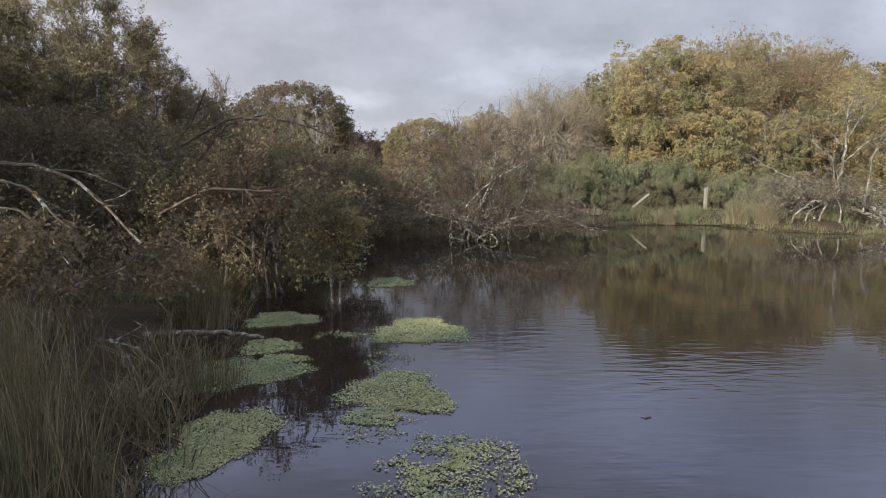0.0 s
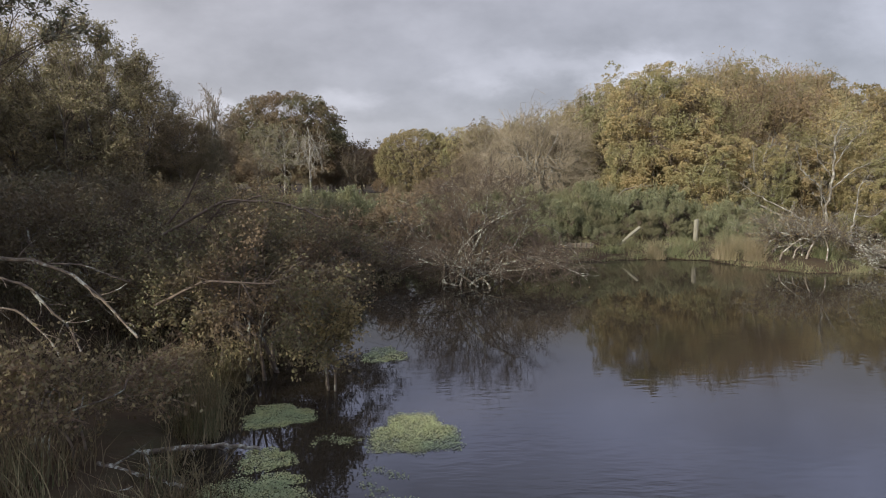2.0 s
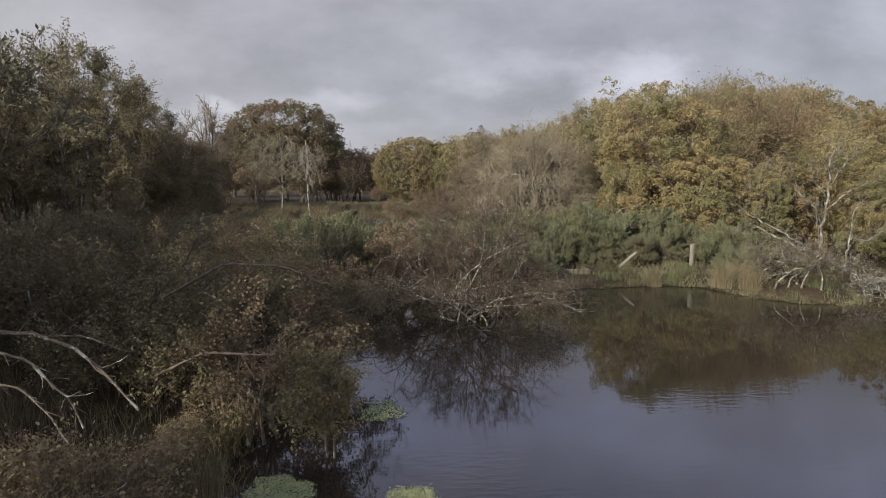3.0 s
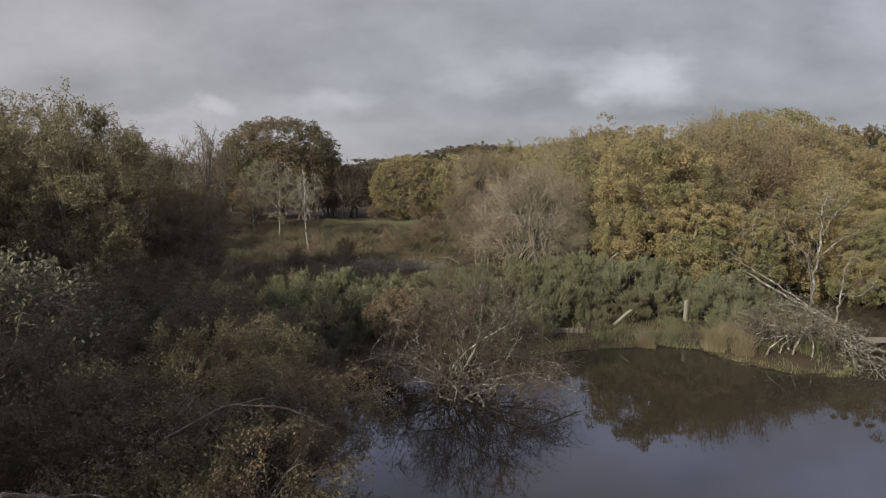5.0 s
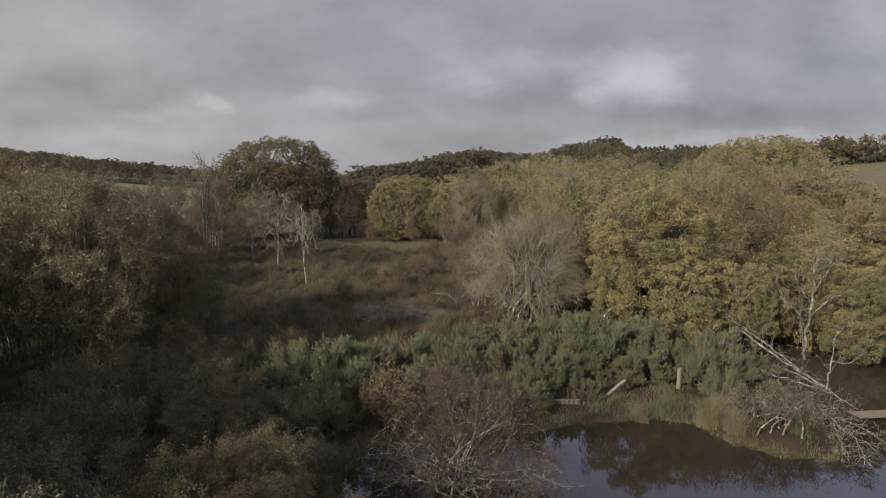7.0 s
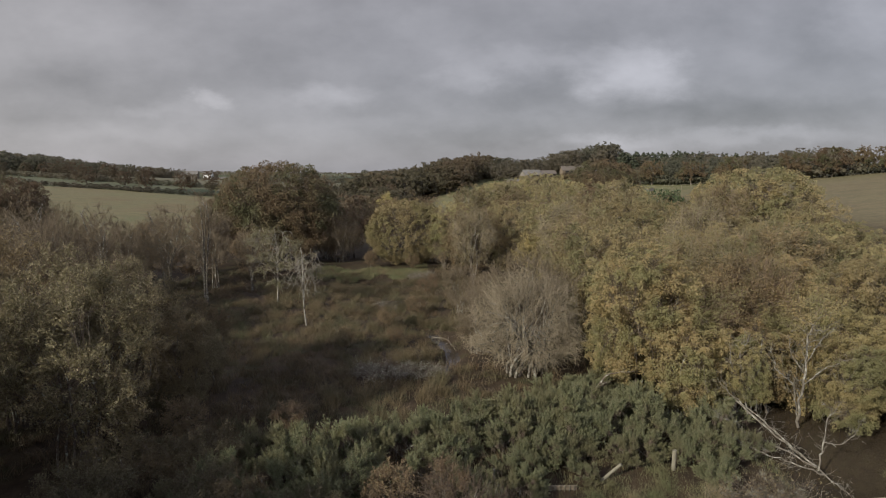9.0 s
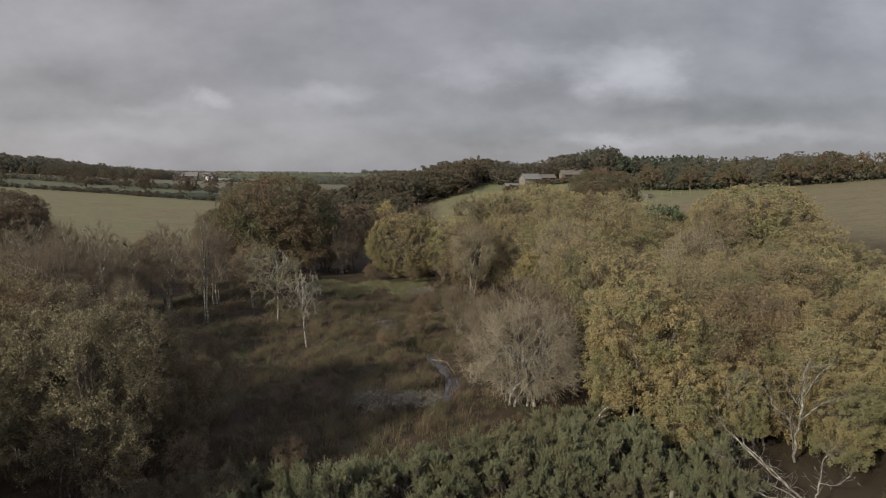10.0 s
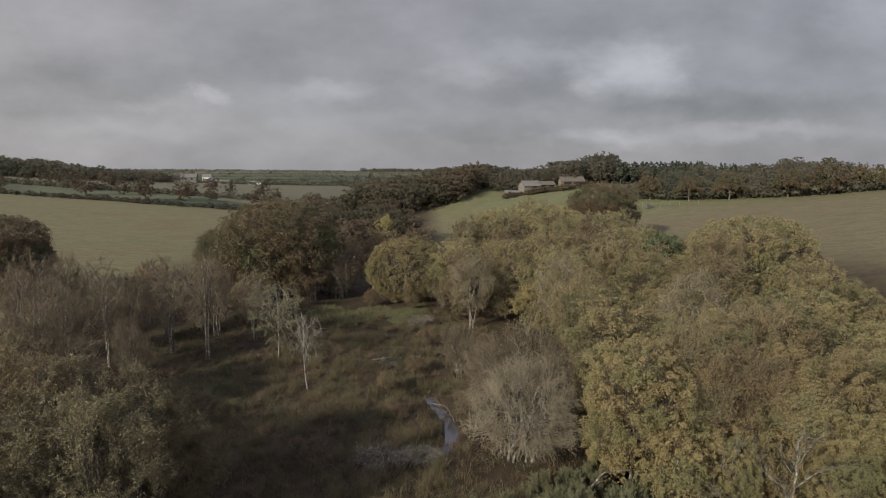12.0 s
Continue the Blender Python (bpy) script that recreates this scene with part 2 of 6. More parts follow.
G_RUSH = leaf_mat("rush_stems", [(0.05, 0.058, 0.028), (0.1, 0.098, 0.045), (0.27, 0.215, 0.12), (0.09, 0.098, 0.046), (0.15, 0.12, 0.06), (0.075, 0.055, 0.032)], (0.12, 0.09, 0.046), 1.5, 0.15)
G_STRAW = leaf_mat("grass_straw", [(0.18, 0.14, 0.085), (0.145, 0.12, 0.066), (0.22, 0.172, 0.108)], (0.115, 0.108, 0.057), 1.0, 0.2)
L_THICKET = leaf_mat("leaves_thicket", [(0.1, 0.075, 0.045), (0.12, 0.115, 0.056), (0.15, 0.13, 0.065), (0.22, 0.175, 0.092)], (0.14, 0.092, 0.055), 0.7, 0.32, gain=1.2)
G_MARSH = leaf_mat("grass_marsh", [(0.092, 0.062, 0.038), (0.125, 0.084, 0.048), (0.085, 0.07, 0.038), (0.14, 0.1, 0.056)], (0.068, 0.066, 0.034), 0.35, 0.12)
G_TUSSOCK = leaf_mat("sedge_tussock", [(0.095, 0.078, 0.042), (0.13, 0.1, 0.055), (0.16, 0.125, 0.07)], (0.085, 0.08, 0.04), 0.5, 0.2)
G_SEDGE = leaf_mat("sedge_dark", [(0.05, 0.056, 0.028), (0.085, 0.085, 0.042), (0.12, 0.1, 0.055)], (0.11, 0.075, 0.042), 0.2, 0.12)
G_GREEN = leaf_mat("grass_green", [(0.08, 0.092, 0.043), (0.11, 0.115, 0.054), (0.15, 0.134, 0.07)], (0.13, 0.113, 0.06), 0.6, 0.2)
WEED = leaf_mat("floating_weed_leaves", [(0.25, 0.275, 0.125), (0.33, 0.34, 0.16), (0.4, 0.385, 0.195), (0.2, 0.225, 0.11)], (0.23, 0.27, 0.145), 1.3, 0.2, 0.45)
WOOD_POST = plain_mat("weathered_timber", (0.11, 0.1, 0.07), (0.22, 0.2, 0.145), 5.0, 0.85, 0.4, (6, 6, 0.8))
WOOD_DARK = plain_mat("wet_timber", (0.1, 0.075, 0.05), (0.24, 0.19, 0.13), 5.0, 0.7, 0.4, (1, 6, 6))
STONE = plain_mat("farm_stone", (0.12, 0.105, 0.085), (0.2, 0.18, 0.15), 1.2, 0.9, 0.3)
ROOF = plain_mat("roof_sheet_brown", (0.085, 0.07, 0.056), (0.135, 0.112, 0.09), 0.8, 0.95, 0.2, (1, 6, 1))
ROOF_GREY = plain_mat("roof_slate", (0.11, 0.1, 0.088), (0.17, 0.157, 0.14), 0.8, 0.95, 0.2)
WHITE = plain_mat("white_limewash", (0.68, 0.66, 0.62), (0.82, 0.81, 0.78), 1.0, 0.8, 0.1)
DARKHOLE = plain_mat("opening_shade_panel", (0.015, 0.014, 0.013), (0.03, 0.028, 0.025), 2.0, 0.9, 0.1)


# ---- mesh helpers ----
def mesh_of(name, verts, faces, mat, smooth=False):
    """A mesh from an (n, 3) array and (m, 3) or (m, 4) arrays of corners."""
    me = bpy.data.meshes.new(name)
    verts = np.asarray(verts, np.float32).reshape(-1, 3)
    faces = [np.asarray(f, np.int32) for f in (faces if isinstance(faces, list) else [faces])]
    faces = [f for f in faces if len(f)]
    loops = np.concatenate([f.ravel() for f in faces])
    sizes = np.concatenate([np.full(len(f), f.shape[1], np.int32) for f in faces])
    me.vertices.add(len(verts))
    me.vertices.foreach_set("co", verts.ravel())
    me.loops.add(len(loops))
    me.loops.foreach_set("vertex_index", loops)
    me.polygons.add(len(sizes))
    me.polygons.foreach_set("loop_start", np.concatenate([[0], np.cumsum(sizes)[:-1]]).astype(np.int32))
    if smooth:
        me.polygons.foreach_set("use_smooth", np.ones(len(sizes), bool))
    me.update(calc_edges=True)
    me.validate()
    me.materials.append(mat)
    return me


def join(chunks):
    """Several (verts, faces) with the same corners a face, as one."""
    vs, fs, off = [], [], 0
    for v, f in chunks:
        vs.append(np.asarray(v, np.float32).reshape(-1, 3))
        fs.append(np.asarray(f) + off)
        off += len(vs[-1])
    return np.concatenate(vs), np.concatenate(fs)


def child(name, mesh, parent, label=""):
    ob = new(name, mesh)
    ob.parent = parent
    if label:
        tagged(ob, label=label)
    return ob


def part(name, bm, mat, parent, label=""):
    me = bpy.data.meshes.new(name)
    bm.to_mesh(me)
    bm.free()
    me.materials.append(mat)
    return child(name, me, parent, label)


def unit(v):
    return v / np.maximum(np.linalg.norm(v, axis=-1, keepdims=True), 1e-9)


def tubes(P, R, sides):
    """Round tapering limbs: P (n, k, 3) points, R (n, k) radii."""
    n, k, _ = P.shape
    T = np.empty_like(P)
    T[:, 1:-1] = P[:, 2:] - P[:, :-2]
    T[:, 0] = P[:, 1] - P[:, 0]
    T[:, -1] = P[:, -1] - P[:, -2]
    T = unit(T)
    ref = np.where(np.abs(T[:, :1, 2:3]) > 0.85, np.array([1.0, 0.1, 0]), np.array([0.05, 0.1, 1.0]))
    A = unit(np.cross(T, np.broadcast_to(ref, T.shape)))
    B = np.cross(T, A)
    ang = np.arange(sides) * 2 * np.pi / sides
    ring = A[:, :, None] * np.cos(ang)[None, None, :, None] + B[:, :, None] * np.sin(ang)[None, None, :, None]
    V = (P[:, :, None] + ring * R[:, :, None, None]).reshape(-1, 3)
    i = np.arange(n)[:, None, None] * k * sides + np.arange(k - 1)[None, :, None] * sides
    s = np.arange(sides)[None, None]
    s2 = (s + 1) % sides
    F = np.stack([i + s, i + s2, i + sides + s2, i + sides + s], -1).reshape(-1, 4)
    return V, F


def bezier(p0, p1, p2, p3, k):
    t = np.linspace(0, 1, k)[None, :, None]
    a, b, c, d = (q[:, None] for q in (p0, p1, p2, p3))
    return a * (1 - t) ** 3 + 3 * b * t * (1 - t) ** 2 + 3 * c * t * t * (1 - t) + d * t ** 3


def along(P, idx, u):
    k = P.shape[1]
    f = u * (k - 1)
    i = np.minimum(f.astype(int), k - 2)
    w = (f - i)[:, None]
    a, b = P[idx, i], P[idx, i + 1]
    return a * (1 - w) + b * w, unit(b - a)


def leaves(rng, pos, axis, size, width=0.6, droop=0.0, spread=1.0, tri=False, face=None):
    """Folded lozenge leaves at pos, growing roughly along axis."""
    n = len(pos)
    a = unit(axis + spread * rng.normal(size=(n, 3)) + np.array([0, 0, -droop]))
    b = unit(np.cross(a, rng.normal(size=(n, 3))))
    if face is not None:  # blades that lie along the crown's outside
        a = unit(a - face * (a * face).sum(1, keepdims=True) * 0.85)
        b = unit(np.cross(face + 0.35 * rng.normal(size=(n, 3)), a))
    c = np.cross(a, b)
    s = (size * rng.uniform(0.55, 1.3, n))[:, None]
    if tri:
        V = np.stack([pos - b * s * width * 0.5, pos + b * s * width * 0.5 + c * s * 0.12, pos + a * s], 1).reshape(-1, 3)
        return V, np.arange(n * 3).reshape(-1, 3)
    m = pos + a * s * 0.5 + c * s * 0.1
    V = np.stack([pos, m + b * s * width * 0.5, pos + a * s, m - b * s * width * 0.5], 1).reshape(-1, 3)
    F = np.arange(n * 4).reshape(-1, 4)
    return V, F


def in_env(rng, env, n, lo, lump=0.22):
    """Points in a set of ellipsoids (cx, cy, cz, rx, ry, rz), with a lumpy outline; lo: how hollow."""
    e = np.array(env, float)
    w = e[:, 3] * e[:, 4] * e[:, 5]
    i = rng.choice(len(e), n, p=w / w.sum())
    d = unit(rng.normal(size=(n, 3)))
    ph = rng.uniform(0, 6.28, (3, 3))
    bump = sum(np.sin(d @ unit(rng.normal(size=3)) * f + q[0]) for f, q in zip((4, 6, 9), ph)) / 3
    r = rng.uniform(lo ** 3, 1, n) ** (1 / 3) * (1 + lump * bump)
    return e[i, :3] + d * e[i, 3:] * r[:, None]


def grow(seed, env, stems=1, n=(9, 70, 600), r0=0.15, spread=0.2, twig=0.7, n_leaf=9000, leaf=0.13, width=0.62, droop=0.25,
         arch=0.3, rmin=0.005, hollow=0.45, floor=0.15, top=0.62, wander=0.12, leaf_spread=1.0, up=0.0, lump=0.22, start=(0.25, 0.95), f1=0.45, f2=0.5, tri=False, fill=None, tip=0.75, shell=0.0, clump=None):
    """A woody plant at the origin: stems, limbs, branches, twigs and leaves that fill env. Returns three (verts, faces)."""
    rng = np.random.default_rng(seed)
    e = np.array(env, float)
    e[:, 3:] = np.maximum(e[:, 3:] - 0.8 * twig, e[:, 3:] * 0.45)
    env = e
    zmax = (e[:, 2] + e[:, 5]).max()
    mid = (e[:, :3] * (e[:, 3] * e[:, 4] * e[:, 5])[:, None]).sum(0) / (e[:, 3] * e[:, 4] * e[:, 5]).sum()
    # stems
    a = rng.uniform(0, 6.28, stems)
    b0 = np.stack([np.cos(a), np.sin(a), np.zeros(stems)], 1) * spread * rng.uniform(0.2, 1, (stems, 1))
    tgt = in_env(rng, env, stems, 0.0)
    tgt[:, :2] = mid[:2] + (tgt[:, :2] - mid[:2]) * (0.25 if stems == 1 else 0.75)
    tgt[:, 2] = zmax * rng.uniform(top - 0.08, top + 0.08, stems)
    ln = np.linalg.norm(tgt - b0, axis=1, keepdims=True)
    P0 = bezier(b0, b0 + np.array([0, 0, 0.4]) * ln + rng.normal(size=(stems, 3)) * ln * wander * 0.5, tgt - np.array([0, 0, 0.25]) * ln + rng.normal(size=(stems, 3)) * ln * wander, tgt, 8)
    P0[:, 0, 2] -= 0.15
    rs = r0 * rng.uniform(0.75, 1.1, stems)[:, None]
    R0 = rs * np.linspace(1, 0.45, 8)[None]
    R0[:, 0] *= 1.35

    def level(Pp, Rp, tgt, idx, k, lo, hi, frac, tip):
        m = len(tgt)
        u = rng.uniform(lo, hi, m)
        s, tan = along(Pp, idx, u)
        ln = np.linalg.norm(tgt - s, axis=1, keepdims=True)
        c1 = s + tan * ln * 0.35 + rng.normal(size=(m, 3)) * ln * wander
        c2 = tgt - (unit(tgt - s) * 0.3 + np.array([0, 0, -arch])) * ln * 0.8 + rng.normal(size=(m, 3)) * ln * wander
        c2[:, 2] = np.maximum(c2[:, 2], floor)
        P = bezier(s, c1, c2, tgt, k)
        rp = Rp[idx, np.minimum((u * (Rp.shape[1] - 1)).astype(int), Rp.shape[1] - 1)]
        r1 = np.maximum(rp * frac * rng.uniform(0.7, 1.1, m), rmin)
        R = np.maximum(r1[:, None] * np.linspace(1, tip, k)[None], rmin * 0.55)
        return P, R

    def near(pts, heads):
        d = ((pts[:, None] - heads[None]) ** 2).sum(-1)
        return d.argmin(1)

    t1 = in_env(rng, env, n[0], 0.25, lump)
    t1[:, 2] = np.maximum(t1[:, 2], floor * 2)
    P1, R1 = level(P0, R0, t1, near(t1, P0[:, 5]), 7, start[0], start[1], f1, 0.4)
    t2 = in_env(rng, env, n[1], hollow, lump)
    t2[:, 2] = np.maximum(t2[:, 2], floor)
    P2, R2 = level(P1, R1, t2, near(t2, P1[:, 5]), 6, 0.3, 1.0, f2, 0.35)
    idx = rng.integers(0, n[1], n[2])
    off = unit(rng.normal(size=(n[2], 3)) + np.array([0, 0, up])) * twig * rng.uniform(0.4, 1.15, (n[2], 1))
    s3, _ = along(P2, idx, np.full(n[2], tip))
    out = unit(s3 - np.array([mid[0], mid[1], mid[2] * 0.7]))
    t3 = s3 + off + out * twig * 0.35
    t3[:, 2] = np.maximum(t3[:, 2], floor * 0.6)
    P3, R3 = level(P2, R2, t3, idx, 4, 0.25, 1.0, 0.5, 0.4)
    wood = join([tubes(P0, R0, 7), tubes(P1, R1, 5)])
    twigs = join([tubes(P2, R2, 4), tubes(P3, R3, 3)])
    if n_leaf:
        li = rng.integers(0, n[2], n_leaf)
        pos, tan = along(P3, li, rng.uniform(0.15, 1.0, n_leaf))
        pos = pos + rng.normal(size=(n_leaf, 3)) * twig * 0.1
        loose = int(n_leaf * (0.0 if fill is None else fill))
        if loose:
            wide = e + np.array([0, 0, 0, 1, 1, 1]) * twig * 0.75
            heads = in_env(rng, wide, max(loose // 26, 8), max(hollow, 0.55), lump + 0.08)
            pos[:loose] = heads[rng.integers(0, len(heads), loose)] + rng.normal(size=(loose, 3)) * twig * np.array([0.27, 0.27, 0.2])
            pos[:loose, 2] = np.maximum(pos[:loose, 2], floor)
        face = None
        if clump:  # bunches of leaves on the branch ends, each a small dome with gaps between
            count, size = clump
            wide = e + np.array([0, 0, 0, 1, 1, 1]) * twig * 0.6
            heads = in_env(rng, wide, count, max(hollow, 0.6), lump)
            heads[: count // 3] = P2[rng.integers(0, n[1], count // 3), -1]
            heads[:, 2] = np.maximum(heads[:, 2], floor + size * 0.5)
            k = rng.integers(0, count, n_leaf)
            wide_k = size * rng.uniform(0.5, 1.5, count)[k]
            d = unit(rng.normal(size=(n_leaf, 3)) + unit(heads - mid)[k] * 0.5 + np.array([0, 0, 0.35]))
            pos = heads[k] + d * (wide_k * rng.uniform(0.35, 1.0, n_leaf) ** 0.5)[:, None] * np.array([1, 1, 0.95])
            face = unit(d * 0.55 + unit(heads - mid)[k] * 0.4 + rng.normal(size=(n_leaf, 3)) * 0.85)
            tan = d
        elif shell:
            wide = e[near(pos, e[:, :3])] if len(e) > 1 else np.repeat(e, n_leaf, 0)
            lobe = unit((pos - wide[:, :3]) / wide[:, 3:]) + np.array([0, 0, 0.25])
            face = unit(lobe * shell + rng.normal(size=(n_leaf, 3)) * 0.5)
        foliage = leaves(rng, pos, tan + np.array([0, 0, up * 0.6]), leaf, width, droop, leaf_spread, tri, face)
    else:
        foliage = None
    return wood, twigs, foliage


def plant(name, parts, mats, at, label, category, group="", names=("trunk", "limb_framework", "crown"), z=0.0, turn=0.0, scale=1.0):
    """A grown plant as a thing of three parts on the ground at (x, y)."""
    root = new(name)
    root.empty_display_size = 0.3
    for pn, chunk, mat in zip(names, parts, mats):
        if chunk is not None:
            child(pn, mesh_of(pn, chunk[0], chunk[1], mat, smooth=pn not in ("crown", "foliage")), root)
    root.matrix_basis = pose(at[0], at[1], ground_z(at[0], at[1]) + z, 0, 0, turn) @ Matrix.Scale(scale, 4)
    return tagged(root, label, category, group)


def again(ob, x, y, turn, scale=1.0, z=0.0, label=""):
    ob2 = copy_thing(ob, pose(x, y, ground_z(x, y) + z, 0, 0, turn))
    ob2.scale = (scale, scale, scale)
    if label:
        tagged(ob2, label)
    return ob2


def blades(rng, base, height, lean, width, k=4):
    """Grass and rush stems: narrow tapering ribbons that bend over."""
    n = len(base)
    a = rng.uniform(0, 6.28, n)
    d = np.stack([np.cos(a), np.sin(a), np.zeros(n)], 1)
    h = height * rng.uniform(0.35, 1.1, n)
    l = lean * rng.uniform(0.1, 1.2, n) * h
    t = np.linspace(0, 1, k)
    P = base[:, None] + d[:, None] * (l[:, None] * t ** 2)[..., None] + np.array([0, 0, 1.0]) * (h[:, None] * (t - 0.15 * np.minimum(l / h, 1.5)[:, None] * t ** 3))[..., None]
    b = rng.uniform(0, 6.28, n)
    side = np.stack([np.cos(b), np.sin(b), np.zeros(n)], 1)
    w = width * (1 - 0.85 * t)
    V = np.stack([P - side[:, None] * w[None, :, None] * 0.5, P + side[:, None] * w[None, :, None] * 0.5], 2).reshape(-1, 3)
    i = np.arange(n)[:, None] * k * 2 + np.arange(k - 1)[None] * 2
    F = np.stack([i, i + 1, i + 3, i + 2], -1).reshape(-1, 4)
    return V, F


# ---- the lie of the land ----
POND = [(-1.6, -9), (-1.5, 0), (-1.7, 2.6), (-2.1, 4.2), (-2.7, 6.2), (-2.9, 8), (-2.6, 11), (-2.5, 13.5), (-2.7, 16.0), (-2.2, 17.8), (-0.6, 18.6), (1.2, 18.9), (3.4, 18.9), (4.9, 19.5),
        (6.9, 19.8), (8.1, 19.9), (9.2, 19.5), (9.8, 18.2), (11.0, 16.9), (12.8, 16.9), (13.6, 18.3), (14.0, 20.5), (14.6, 23.5), (17, 28), (20, 33), (25, 37.5), (31, 38), (36, 30), (38, 10), (34, -9)]
BROOK = [(-0.6, 44.4), (0.5, 43.9), (1.1, 41.4), (1.9, 40.0), (2.15, 37), (1.6, 34.8), (0.6, 33.8), (1.2, 36), (1.3, 38.6), (0.2, 42)]
WALLOW = [(-12.5, 62.6), (-7.6, 63.4), (-3.8, 61.6), (-5.5, 60.2), (-10, 60.8)]


def poly_distance(x, y, poly):
    """Distance to a closed outline, negative inside."""
    p = np.array(poly, float)
    q = np.roll(p, -1, 0)
    best = np.full(x.shape, 1e9)
    inside = np.zeros(x.shape, bool)
    for (x0, y0), (x1, y1) in zip(p, q):
        dx, dy = x1 - x0, y1 - y0
        t = np.clip(((x - x0) * dx + (y - y0) * dy) / (dx * dx + dy * dy), 0, 1)
        best = np.minimum(best, np.hypot(x - x0 - t * dx, y - y0 - t * dy))
        if y0 != y1:
            inside ^= ((y0 > y) != (y1 > y)) & (x < (x1 - x0) * (y - y0) / (y1 - y0) + x0)
    return np.where(inside, -best, best)


def step(a, b, v):
    t = np.clip((v - a) / (b - a), 0, 1)
    return t * t * (3 - 2 * t)


def height_at(x, y):
    x, y = np.asarray(x, float), np.asarray(y, float)
    right = 0.112 * np.logaddexp(0, (x - 14) / 6) * 6 * (1 - step(250, 600, y))
    right = np.minimum(right, 14) * step(18, 60, y)
    hill = 6.4 * np.exp(-(((x - 48) / 46) ** 2 + ((y - 228) / 62) ** 2))
    hill = hill + 3.4 * np.exp(-(((x - 13) / 17) ** 2 + ((y - 230) / 28) ** 2))
    left = (0.06 * np.logaddexp(0, (-x - 34) / 5) * 5 + 0.008 * np.maximum(y - 60, 0) * step(-30, -60, x)) * step(20, 70, y)
    left = np.minimum(left, 14) * (1 - step(270, 600, y))
    far = step(230, 480, y) * (-2.0 + 3 * np.sin(x / 210 + 1.0) * np.sin(y / 260)) + 9 * step(520, 1050, y) - 0.0095 * np.maximum(y - 1000, 0)
    wob = 0.05 * np.sin(x * 1.7 + y * 0.6) * np.sin(y * 1.3 - x * 0.4) + 0.12 * np.sin(x * 0.31) * np.sin(y * 0.27 + 1)
    macro = right + hill + left + far
    d = np.minimum(np.minimum(poly_distance(x, y, POND), poly_distance(x, y, BROOK)), poly_distance(x, y, WALLOW))
    bank = np.where(d > 0, 0.06 + 0.34 * (1 - np.exp(-np.maximum(d, 0) / 1.1)), -0.75 * (1 - np.exp(np.minimum(d, 0) / 0.7)))
    return bank + (macro + wob) * step(0.2, 3.0, d)


def ground_z(x, y):
    return float(height_at(np.array([x]), np.array([y]))[0])


def spaced(a, b, near, far):
    """Even near the middle, ever wider apart outwards."""
    return np.concatenate([-np.geomspace(far, near, 34), np.linspace(-near, near, b)[1:-1], np.geomspace(near, far, 34)]) + a


gx = spaced(4, 190, 42, 4200)
gy = np.concatenate([-np.geomspace(400, 12, 14), np.linspace(-11, 62, 200), np.geomspace(63, 4600, 110)])
GX, GY = np.meshgrid(gx, gy)
GZ = height_at(GX, GY)
nx, ny = len(gx), len(gy)
gi = (np.arange(ny - 1)[:, None] * nx + np.arange(nx - 1)[None]).ravel()
ground_faces = np.stack([gi, gi + 1, gi + nx + 1, gi + nx], 1)


